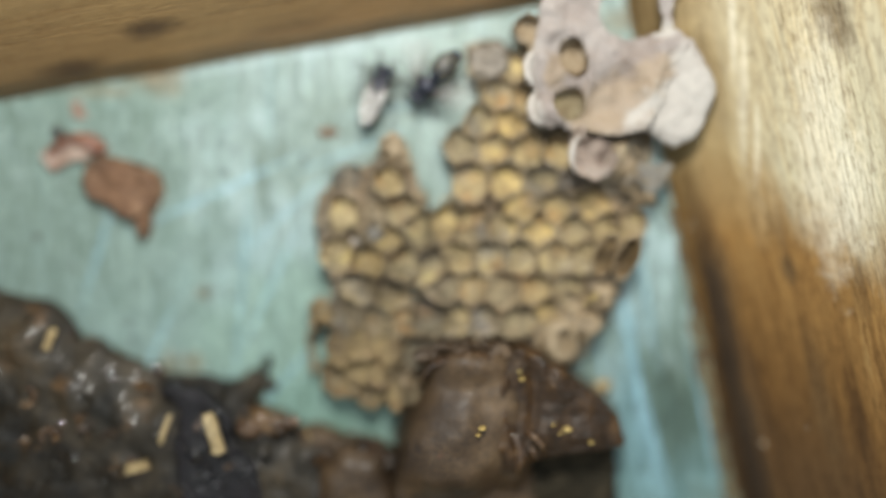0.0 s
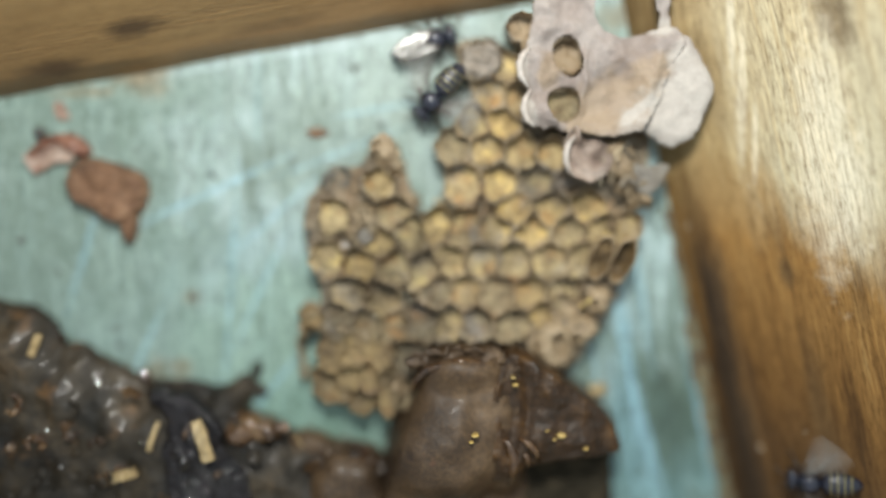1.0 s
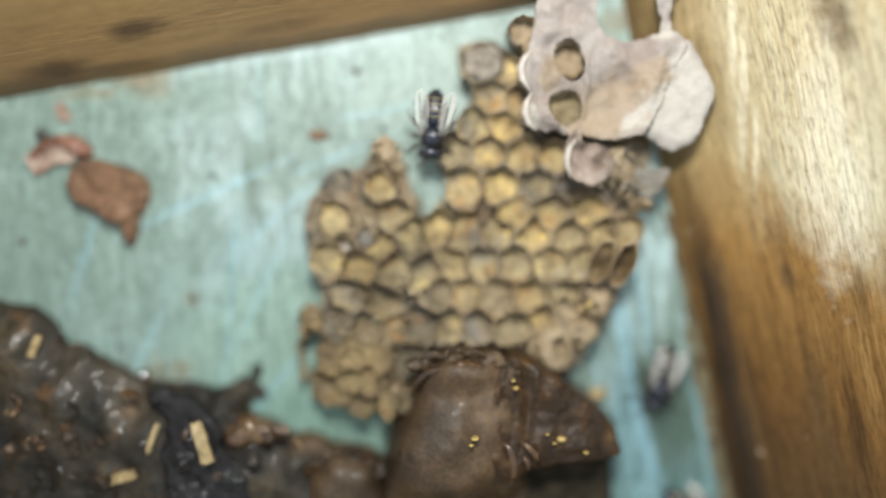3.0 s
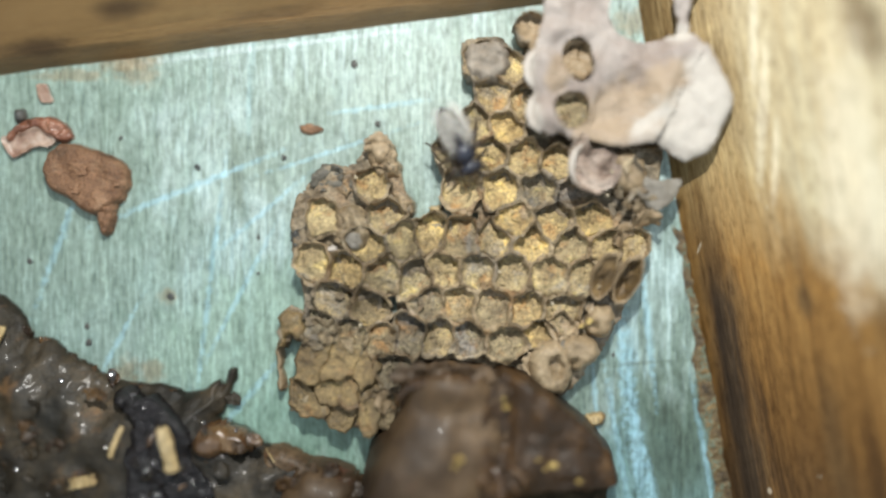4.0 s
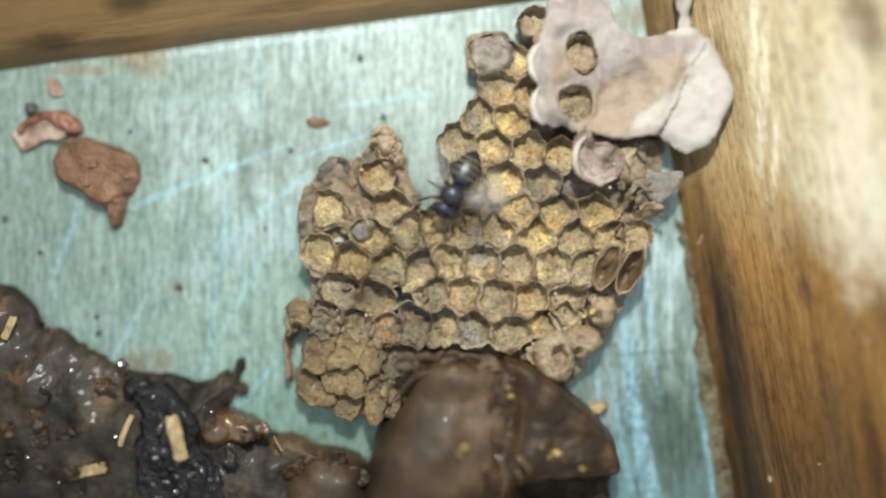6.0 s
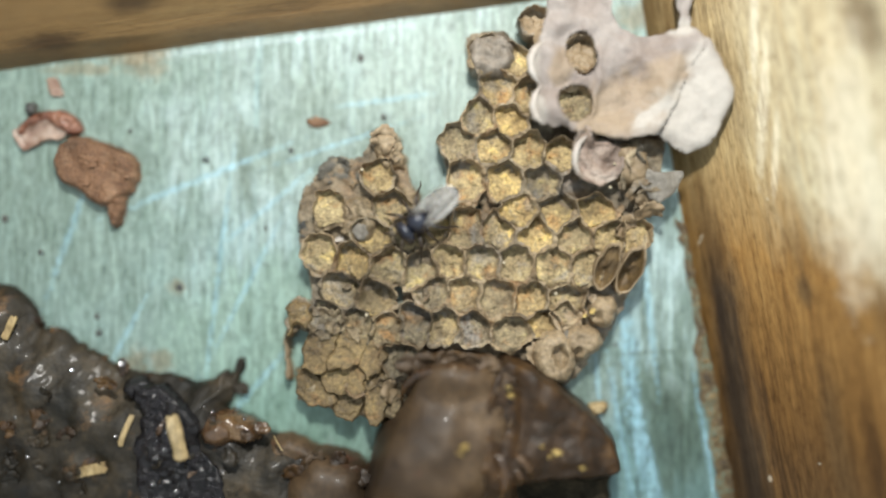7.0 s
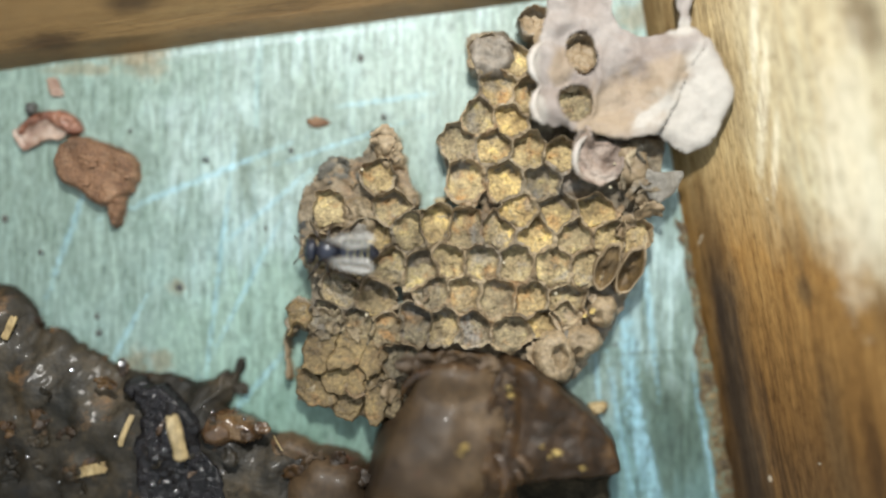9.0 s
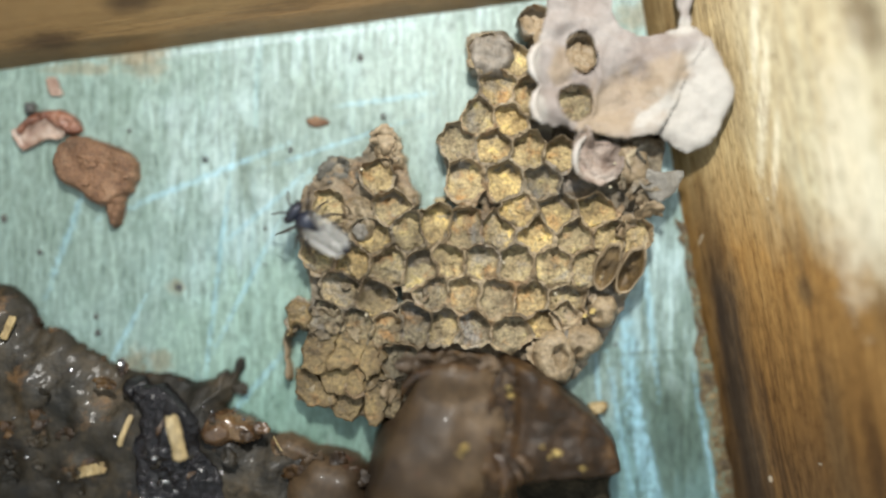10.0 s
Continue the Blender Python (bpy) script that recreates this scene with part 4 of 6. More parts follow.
def build_comb():
    comb = thing("brood_comb", "old brown wax brood comb with open torn cells", "honeycomb")
    rnd = random.Random(4)
    part("base", slab([(4.2, 32.9), (10.1, 32.9), (12.2, 27.0), (15.7, 27.9), (17.9, 34.8), (25.7, 34.8), (31.8, 28.7), (33.9, 18.3), (33.1, 10.5), (31.1, 5.3), (31.1, 0.1), (28.5, -6.9), (26.1, -12.1), (22.7, -16.8), (18.8, -20.7), (12.7, -18.1), (10.1, -17.3), (-5.6, -17.3), (-8.2, -25.1), (-12.5, -25.5), (-19.6, -23.4), (-21.2, -21.6), (-20.6, -18.8), (-19.2, -16.4), (-19.6, -13.2), (-22.6, -11.4), (-20.1, -6.9), (-21.6, 0.1), (-21.6, 7.9), (-17.5, 13.5), (-12.5, 14.4), (-10.8, 17.9), (-7.5, 17.9), (-4.7, 9.6), (-3.6, 4.9), (0.5, 5.5), (7.1, 6.3), (1.4, 8.2), (0.5, 13.1), (0.5, 16.6), (4.2, 21.8), (5.9, 25.3), (4.0, 28.7)],
        lambda x, y, d: (0.5 if x > 17 and y > 17 else 2.3) + 0.5 * wobble(x, y, 2.0, 1.2) + 0.2 * wobble(x, y, 5.0, 0.5), flat(-0.05), 0.4, rough=0.6,
        holes=([(-8.0, -6.2), (-6.3, -6.4), (-6.1, -8.1), (-7.8, -8.4)], [(9.5, 20.2), (11.6, 20.4), (11.8, 19.0), (9.7, 18.8)])), WAX, comb)
    sites = [(x, y + slope * (x - xs[0]) + rnd.uniform(-0.25, 0.25), rag) for y, slope, rag, xs in COMB_ROWS + WEST_ROWS for x in xs]
    n = 52
    for i, (x, y, rag) in enumerate(sites):
        radii = []
        reach = 2.9 + rnd.uniform(-0.2, 0.25)
        near = [(u, v, math.hypot(u - x, v - y)) for j, (u, v, _) in enumerate(sites) if j != i and math.hypot(u - x, v - y) < 8.5]
        for k in range(n):
            w = 2 * math.pi * k / n
            r = reach + 0.35 * wobble(x + 3 * math.cos(w), y + 3 * math.sin(w), 8.0, 1.2)
            facing = [(((u - x) * math.cos(w) + (v - y) * math.sin(w)) / gap, gap) for u, v, gap in near]
            # walls reach over to the next cell, so that no gap stays between them
            r += 0.9 * max([0.0] + [min(1.0, max(0.0, 4 * (c - 0.70))) for c, gap in facing])
            for c, gap in facing:
                if c > 0.05:
                    r = min(r, gap / 2 / c)
            radii.append(r + 0.05)
        radii = [(radii[k - 1] + 4 * radii[k] + radii[(k + 1) % n]) / 6 for k in range(n)]
        depth = rnd.uniform(1.5, 2.7)
        crushed = rag > 0.75 and y < -8
        torn = min(0.32, max(0.0, rag - 0.35))
        if crushed:
            depth, torn = rnd.uniform(0.5, 1.5), 0.10
        cell = part("cell", cell_shape(x, y, radii, depth, torn), DARK_WAX if crushed else WAX, comb)
        part("filling", filling_shape(x, y, radii, depth, torn), DULL_FILLING if crushed or y < -5 else FILLING, cell)
    for outline, height, material, label in (
            ([(-18.8, 11.7), (-16.2, 13.5), (-13.4, 13.2), (-11.7, 11.1), (-12.9, 8.5), (-15.5, 9.2), (-18.1, 9.9)], 2.4, CRUST, "flat dark grey crust"),
            ([(-15.4, 7.3), (-11.8, 8.1), (-9.9, 5.4), (-10.3, 1.5), (-13.5, 0.9), (-15.6, 3.2)], 4.6, WAX, ""),
            ([(-22.6, 4.3), (-19.8, 4.6), (-18.1, 2.9), (-20.1, 1.6), (-22.0, 2.3)], 1.8, CRUST, "dark grey crust"),
            ([(-11.0, 17.3), (-9.2, 18.2), (-7.0, 17.7), (-6.2, 15.3), (-5.5, 12.4), (-8.0, 11.5), (-10.3, 12.9)], 4.0, WAX, ""),
            ([(-7.2, 10.6), (-4.3, 9.6), (-3.6, 6.8), (-6.2, 5.9)], 2.6, WAX, ""),
            ([(3.7, 31.1), (6.3, 32.8), (9.7, 32.1), (11.4, 29.1), (9.7, 26.5), (6.3, 25.9), (3.9, 27.7)], 5.2, CAPPED_WAX, "dusty grey capped cell")):
        part("wax_mass", slab(outline, dome(height, 1.4, 0.7, 1.1, 0, 0.3), flat(0), 0.3, rough=0.5), material, comb, label)
    # crushed cells at the south-west corner, pressed flat against each other with thin crevices between
    def crushed_top(height, middle, lean):
        def top(x, y, d):
            s = min(d / 0.40, 1.0)
            fold = max(0.0, 1 - abs(wobble(x, y, 6.0, 3.4)) / 0.12)
            face = height + lean[0] * (x - middle[0]) + lean[1] * (y - middle[1])
            return 0.1 + face * (0.74 + 0.26 * math.sqrt(max(0.0, 1 - (1 - s) ** 2))) + min(1.0, d) * (0.3 * wobble(x, y, 3.0, 2.6) - 0.35 * fold + 0.22 * wobble(x, y, 9.0, 0.8) + 0.15 * wobble(x, y, 4.0, 0.35))
        return top
    for outline, middle, height, lean in (
            ([(-21.1, -17.0), (-19.8, -18.6), (-17.6, -17.8), (-16.2, -14.0), (-15.9, -12.8), (-18.0, -11.6), (-20.4, -13.1)], (-18.4, -15.0), 4.3, (0.10, -0.22)),
            ([(-17.4, -17.8), (-15.5, -18.1), (-12.8, -17.3), (-11.5, -14.0), (-12.8, -12.2), (-15.0, -12.5), (-16.0, -13.8)], (-14.4, -15.1), 4.7, (-0.06, -0.30)),
            ([(-18.3, -20.1), (-16.2, -21.8), (-12.6, -21.8), (-11.8, -19.6), (-12.9, -17.5), (-15.6, -18.2), (-18.0, -18.2)], (-15.1, -19.6), 4.4, (0.06, -0.28)),
            ([(-22.1, -21.6), (-20.4, -23.4), (-16.5, -23.7), (-16.3, -21.8), (-18.4, -20.2), (-19.9, -18.7), (-21.9, -18.6)], (-19.4, -21.1), 3.6, (0.12, -0.20)),
            ([(-12.6, -17.3), (-11.7, -19.4), (-10.6, -19.7), (-9.4, -18.1), (-8.8, -16.4), (-9.8, -12.8), (-11.4, -13.8)], (-10.6, -16.8), 4.6, (-0.12, -0.26)),
            ([(-12.0, -22.0), (-11.4, -25.4), (-10.2, -26.4), (-9.0, -25.0), (-8.6, -21.2), (-9.4, -18.2), (-10.6, -19.8), (-11.7, -19.8)], (-10.4, -20.8), 4.2, (0.08, -0.30)),
            ([(-16.9, -23.3), (-15.8, -25.3), (-14.0, -25.9), (-12.4, -24.8), (-12.2, -22.4), (-13.6, -21.7), (-16.4, -21.7)], (-13.7, -23.7), 3.9, (0.05, -0.24))):
        wider = [(middle[0] + 1.09 * (x - middle[0]), middle[1] + 1.09 * (y - middle[1])) for x, y in outline]
        part("crushed_cell", slab(wider, crushed_top(height, middle, lean), flat(0), 0.22, rough=0.7), CRUSHED_WAX, comb)
    # torn wall at the west corner, with a loose upright strip below it, and small lumps among the cells
    for outline, height, material, label in (
            ([(-24.2, -8.9), (-22.5, -7.6), (-20.6, -8.2), (-19.4, -10.4), (-20.5, -12.6), (-22.2, -11.8), (-22.9, -13.8), (-24.2, -13.2), (-23.6, -10.8)], 5.0, CRUSHED_WAX, ""),
            ([(-24.6, -13.2), (-23.7, -13.2), (-23.5, -16.6), (-23.0, -20.0), (-24.4, -20.2), (-24.6, -17.0)], 2.6, TAN_WAX, "pale torn strip of wall"),
            ([(-14.6, 3.4), (-13.2, 4.6), (-11.3, 4.3), (-10.4, 2.6), (-11.4, 1.1), (-13.5, 0.9)], 4.7, GREY_WAX, "smooth grey lump"),
            ([(-17.0, 1.9), (-15.4, 2.3), (-14.6, 1.3), (-15.6, 0.5), (-16.8, 0.8)], 4.6, CREAM_WAX, "pale crumb"),
            ([(-10.6, 17.4), (-8.9, 18.0), (-6.9, 17.6), (-6.3, 15.6), (-7.6, 13.9), (-9.8, 14.2)], 4.6, TAN_WAX, "dusty pale capped cell")):
        part("wax_mass", slab(outline, dome(height, 1.0, 0.5, 1.1, 0, 0.25), flat(0), 0.25, rough=0.35), material, comb, label)
    return comb


comb = build_comb()


def flake(x, y, z, size, tilt, turn, material, parent, seed, name="torn_flake", label=""):
    """A crumpled scrap of wax wall, thicker in its middle and ragged round its edge."""
    n = 9
    turned = Matrix.Rotation(radians(turn), 4, "Z") @ Matrix.Rotation(radians(tilt), 4, "X")
    verts, faces = [], []
    for side in (0, 1):
        for j in range(n + 1):
            for i in range(n + 1):
                u, v = 2 * i / n - 1, 2 * j / n - 1
                r = max(abs(u), abs(v)) / max(1e-6, math.hypot(u, v))
                edge = 1 + 0.35 * wobble(2 * u, 2 * v, seed, 1.0) + 0.2 * wobble(2 * u, 2 * v, seed + 3, 0.4)
                p = Vector((u * r * size * edge, 0.75 * v * r * size * edge, 0.45 * size * wobble(u, v, seed + 7, 0.8) + 0.25 * size * u * u - side * (0.12 + 0.22 * (1 - max(abs(u), abs(v))))))
                p = turned @ p
                verts.append((x + p.x, y + p.y, z + p.z))
    row, half = n + 1, (n + 1) ** 2
    for j in range(n):
        for i in range(n):
            a = j * row + i
            faces += [(a, a + 1, a + row + 1, a + row), (half + a, half + a + row, half + a + row + 1, half + a + 1)]
    ring = [i for i in range(n)] + [j * row + n for j in range(n)] + [n * row + n - i for i in range(n)] + [(n - j) * row for j in range(n)]
    for k, a in enumerate(ring):
        b = ring[(k + 1) % len(ring)]
        faces.append((b, a, half + a, half + b))
    return part(name, (verts, faces), material, parent, label)


flake_rnd = random.Random(12)
for k in range(7):
    u, v = flake_rnd.uniform(-19.0, -8), flake_rnd.uniform(-21.5, -8.5)
    if u + 0.5 * v < -29.5:
        continue
    flake(u, v, flake_rnd.uniform(3.4, 4.4), flake_rnd.uniform(1.5, 2.4), flake_rnd.uniform(-28, 28), flake_rnd.uniform(0, 360), DARK_WAX, comb, 20.0 + 3 * k)
for k in range(16):
    u, v = flake_rnd.uniform(-20, 28), flake_rnd.uniform(-12, 15)
    if u < 0 and v > 6:
        continue
    flake(u, v, flake_rnd.uniform(3.6, 4.8), flake_rnd.uniform(0.5, 1.0), flake_rnd.uniform(-50, 50), flake_rnd.uniform(0, 360), WAX, comb, 140.0 + 3 * k)


def scraps(rows):
    for x, y, z, size, tilt, turn, material in rows:
        flake(x, y, z, size, tilt, turn, material, comb, 3.3 * x + y)


# upright torn walls and closed cells along the comb's edges
# east side
scraps((
    (30.6, 7.8, 5.0, 2.2, 35, 20, WAX), (31.0, 5.8, 4.6, 2.2, 40, 10, TAN_WAX), (27.6, 3.5, 4.2, 2.0, 35, 40, TAN_WAX), (28.1, 13.2, 5.6, 1.8, 55, 80, WAX),
    (29.5, 14.1, 5.8, 1.5, 60, 100, CRUST), (27.2, 10.3, 5.0, 1.6, 40, 60, WAX), (29.3, 9.0, 5.0, 2.0, 35, 30, WAX), (13.6, -15.9, 3.4, 1.6, 25, 100, TAN_WAX)))
# south-west side
scraps((
    (-22.1, -10.6, 3.4, 2.3, 45, 60, DARK_WAX), (-21.3, -8.9, 3.2, 1.7, 20, 120, DARK_WAX), (-23.6, -12.9, 2.4, 1.0, 60, 40, TAN_WAX),
    (-19.6, -22.1, 2.6, 2.2, 30, 15, DARK_WAX), 
    (-13.3, -21.3, 4.8, 1.8, 45, 150, DARK_WAX),))
# west side
scraps((
    (-8.0, -21.3, 4.4, 1.8, 40, 80, TAN_WAX), (-15.7, -23.4, 2.4, 2.4, 25, 170, TAN_WAX),
    (-12.3, -23.4, 2.8, 2.2, 40, 60, DARK_WAX), (-9.1, 17.2, 4.2, 2.0, 25, 15, TAN_WAX), (-7.2, 14.6, 4.0, 1.6, 35, 80, WAX), (-16.7, 12.1, 2.2, 2.6, 8, 30, CRUST),
    (-13.7, 11.3, 2.4, 1.8, -12, 80, WAX), (-20.3, 3.1, 2.0, 2.0, 10, 0, SPECK)))
for cx, cy, r, deep in ((18.6, -10.2, 2.3, 2.0),):
    c = [r * (1 + 0.18 * wobble(2 * math.cos(w), 2 * math.sin(w), cx, 1.0)) for w in np.linspace(0, 2 * math.pi, 41)[:-1]]
    ring = part("cell", cell_shape(cx, cy, c, deep, 0.15), TAN_WAX, comb, "tan wax cell, half closed")
    part("filling", filling_shape(cx, cy, c, deep, 0.15), DULL_FILLING if r < 2.25 else TAN_WAX, ring)
# closed, rounded cells along the south-east edge, each with a hollow in its cap
def closed_cell(cx, cy, rx, ry, high, pits, material, label):
    ring = [(cx + rx * math.cos(w) * (1 + 0.07 * math.sin(2 * w + cx)), cy + ry * math.sin(w) * (1 + 0.06 * math.cos(3 * w + cy))) for w in np.linspace(0, 2 * math.pi, 13)[:-1]]
    def top(x, y, d):
        s = min(d / 1.9, 1.0)
        z = 0.1 + high * math.sqrt(max(0.0, 1 - (1 - s) ** 2)) + min(1.0, d) * (0.45 * wobble(x, y, 3.0, 2.2) + 0.15 * wobble(x, y, 9.0, 0.7) + 0.07 * wobble(x, y, 4.0, 0.3))
        for px, py, a, b, deep in pits:
            e = math.hypot((x - px) / a, (y - py) / b) + 0.35 * wobble(x, y, 7.0, 1.1)
            # a raised lip, then a steep side down to the hollow's bottom
            z += 0.12 * max(0.0, 1 - abs(e - 1.15) / 0.3) - deep * min(1.0, max(0.0, (1.0 - e) / 0.6))
        return max(z, 0.1)
    part("closed_cell", slab(ring, top, flat(0), 0.2, rough=0.3), material, comb, label)


closed_cell(16.9, -16.3, 4.0, 4.5, 5.4, ((17.5, -15.9, 1.3, 2.2, 1.7),), CAP_WAX, "tan closed cell with a deep hollow")
closed_cell(21.1, -13.9, 3.3, 3.0, 5.8, ((20.3, -15.3, 0.7, 0.7, 1.5),), CAP_WAX, "pinkish closed cell")
closed_cell(24.3, -9.5, 2.6, 2.7, 6.2, ((23.2, -10.1, 0.8, 0.9, 1.6),), CAP_WAX, "pinkish closed cell")
closed_cell(18.7, -13.3, 1.6, 1.8, 5.2, (), GREY_WAX, "smooth grey lump")


def leaf_cell(cx, cy, a, b, turn, high, deep):
    """A tall torn cell like a folded leaf: a thin shell round a smooth dark hollow."""
    n, verts, faces = 36, [], []
    c, s = math.cos(radians(turn)), math.sin(radians(turn))
    for share, z in ((0.80, 0.0), (0.95, 0.55 * high), (1.0, 0.95 * high), (0.97, high), (0.88, 0.97 * high), (0.80, high - 0.45 * deep), (0.62, high - 0.8 * deep), (0.35, high - 0.97 * deep), (0.05, high - deep)):
        for k in range(n):
            w = 2 * math.pi * k / n
            rag = 1 + 0.16 * wobble(2 * math.cos(w), 2 * math.sin(w), cx, 1.0) + 0.08 * wobble(5 * math.cos(w), 5 * math.sin(w), cy, 1.0)
            u, v = a * share * rag * math.cos(w), b * share * rag * math.sin(w)
            tip = 0.9 * math.sin(w) * min(1.0, z / high)
            verts.append((cx + u * c - v * s, cy + u * s + v * c, z + tip + 0.25 * wobble(3 * math.cos(w), 3 * math.sin(w), cy, 1.0) * min(1.0, z)))
    for i in range(8):
        faces += [(i * n + k, i * n + (k + 1) % n, (i + 1) * n + (k + 1) % n, (i + 1) * n + k) for k in range(n)]
    faces.append(tuple(range(8 * n, 9 * n)))
    shell = part("cell", (verts[:5 * n], [f for f in faces if max(f) < 5 * n]), TAN_WAX, comb, "tall torn cell with a thin rim")
    inner = (verts[4 * n:], [tuple(q - 4 * n for q in f) for f in faces if min(f) >= 4 * n])
    part("hollow", inner, HOLLOW, shell, "smooth dark brown inside")


leaf_cell(24.5, -2.6, 1.65, 3.8, -20, 6.2, 1.3)
leaf_cell(28.0, -3.2, 1.75, 3.9, -22, 6.3, 2.6)
for cx, cy, r in ((22.4, -9.3, 0.55), (21.2, -10.0, 0.35)):
    flake(cx, cy, 5.4, r, 10, 40, YELLOW, comb, cx, "crumb", "yellow pollen crumb")


# glossy beads added for sparkle, tilted so that they catch the torch
for cx, cy in ((10.3, 13.4), (25.7, 12.8), (25.1, 9.3), (-11.5, -9.9), (17.0, -6.7), (26.5, -6.7), (9.2, -2.0), (-12.2, 12.0)):
    bead = part("droplet", lathe([(0.26 * math.cos(a), 0.02 + 0.26 * math.sin(a), 0.01 + 0.07 * math.sin(a), 0.0) for a in np.linspace(math.pi, 0, 10)], 12), GLINT, comb, "tiny wet bead added for a glint")
    bead.matrix_basis = pose(cx * MM, cy * MM, (crest(cx, cy, 0.0) + 0.35) * MM, -24, 6, 0)


# ---- pale wax sheet over the comb's corner ----
def build_sheet():
    sheet = thing("wax_sheet", "pale greyish pink wax covering with curled edges and holes", "wax")
    def top(x, y, d):
        ridge = 1.2 * wobble(x, y, 4.0, 5.0) + 0.6 * wobble(x, y, 8.0, 2.4)
        curl = 0.5 * max(0, 1 - d / 0.8) - 1.1 * max(0, 1 - d / 2.6) ** 2
        # old cells swell under the sheet round each hole; a fold runs between them and the rubbed field
        for cx, cy, wide, high in ((15.6, 27.2, 13.0, 1.6), (16.2, 20.8, 12.0, 1.7), (20.0, 28.9, 12.0, 0.9), (19.4, 21.0, 14.0, 0.8), (29.5, 29.0, 30.0, -0.7), (27.0, 22.0, 40.0, -0.9)):
            curl += high * max(0.0, 1 - ((x - cx) ** 2 + (y - cy) ** 2) / wide)
        fold = abs((x - 22.6) - 0.12 * (y - 24) - 0.5 * wobble(x, y, 12.0, 2.0))
        curl += 0.6 * max(0.0, 1 - fold / 0.7) * (1 if 20 < y < 31 else 0)
        return 7.4 + ridge + curl + 0.05 * (x - 22) + 0.22 * wobble(x, y, 2.0, 0.9)
    part("sheet", slab([(16.6, 39.8), (15.2, 34.8), (14.1, 30.7), (12.7, 28.6), (12.9, 26.1), (14.3, 24.2), (13.1, 22.0), (13.3, 19.5), (15.0, 18.1), (17.7, 18.3), (19.0, 17.5), (22.0, 17.3), (26.1, 16.1), (30.3, 17.0), (32.1, 17.8), (35.7, 24.9), (38.6, 31.0), (35.7, 32.7), (30.3, 31.4), (27.0, 32.4), (25.1, 34.8), (24.7, 39.8)],
        top, lambda x, y, d: top(x, y, d) - 0.30 - 0.5 * min(0.5 * d, 1), 0.35, rough=0.5,
        holes=([(18.6, 31.3), (20.3, 32.2), (22.0, 31.4), (22.6, 29.0), (22.2, 26.3), (20.4, 25.9), (18.3, 28.2)], [(17.0, 22.6), (18.6, 24.1), (20.6, 24.3), (22.0, 22.8), (21.7, 19.7), (19.2, 18.9), (17.3, 19.9)])), SHEET_WAX, sheet)
    flap_top = lambda x, y, d: 6.2 + 0.13 * (x - 30) + 0.05 * (y - 17) + 0.5 * wobble(x, y, 2.0, 5.0) + 0.3 * wobble(x, y, 6.0, 1.8) - 0.5 * max(0, 1 - d / 1.4) ** 2
    part("flap", slab([(31.9, 17.5), (29.4, 19.7), (33.1, 24.3), (36.9, 28.5), (38.6, 31.4), (40.8, 28.1), (42.8, 23.5), (42.3, 21.4), (41.3, 19.0), (39.9, 16.2), (37.1, 14.4), (35.3, 14.6), (34.0, 15.3)], flap_top, lambda x, y, d: flap_top(x, y, d) - 0.35, 0.35, rough=0.35), SHEET_WAX, sheet, "cream flap with a broken edge")
    curled = lambda x, y, d: 6.4 + 0.5 * wobble(x, y, 3.0, 1.6) + 0.2 * wobble(x, y, 9.0, 0.6) + (1.3 * max(0, 1 - d / 1.1) if x < 22.4 else 0.5 * max(0, 1 - d / 0.7)) - 0.16 * max(0, x - 21.4) - 0.9 * min(1, d / 2.2) + 0.38 * math.sin(2.3 * math.hypot(x - 24.6, y - 14.6) + 1.5 * wobble(x, y, 5.0, 2.0))
    part("lobe", slab([(19.2, 14.9), (19.7, 16.9), (19.9, 17.9), (21.5, 18.1), (22.2, 16.3), (24.7, 15.8), (26.7, 14.9), (27.0, 12.8), (26.2, 10.8), (24.3, 9.6), (21.8, 9.8), (19.7, 11.3)], curled, lambda x, y, d: curled(x, y, d) - 0.35, 0.3, rough=0.4), LOBE_WAX, sheet, "curled lobe with a pale rim")
    folded = lambda x, y, d: 3.6 + 2.4 * min(1, d / 1.0) ** 0.5 + 0.5 * wobble(x, y, 3.0, 1.4) + 0.25 * wobble(x, y, 8.0, 0.5) - 0.12 * max(0, 12 - y)
    part("fold", slab([(26.2, 15.6), (28.4, 15.9), (30.6, 14.6), (31.6, 12.2), (30.6, 10.2), (28.2, 9.4), (26.4, 10.4), (26.0, 13.0)], folded, flat(0.3), 0.28, rough=0.5), TAN_WAX, sheet, "tan torn fold")
    for path in (((14.7, 30.5), (13.6, 29.5), (12.9, 28.2), (13.0, 26.2), (14.1, 24.4)), ((14.4, 24.1), (13.5, 22.6), (13.2, 21.1), (13.7, 19.4), (14.9, 18.3))):
        part("rim", tube([(a, b, 7.3 + 0.3 * wobble(a, b, 2.0, 1.5)) for a, b in path], [0.15, 0.5, 0.62, 0.5, 0.15], 8), CREAM_WAX, sheet, "pale curled rim")
    part("rim", tube([(a, b, z) for (a, b), z in zip(((21.3, 16.7), (20.1, 15.7), (19.5, 14.2), (19.4, 12.7), (19.9, 11.2), (21.3, 10.2)), (6.8, 7.1, 7.3, 7.3, 7.0, 6.6))], [0.15, 0.4, 0.55, 0.5, 0.35, 0.15], 8), CREAM_WAX, sheet, "pale curled rim")
    side = lambda x, y, d: 5.8 + 0.8 * wobble(x, y, 7.0, 3.0) - 0.10 * (x - 30)
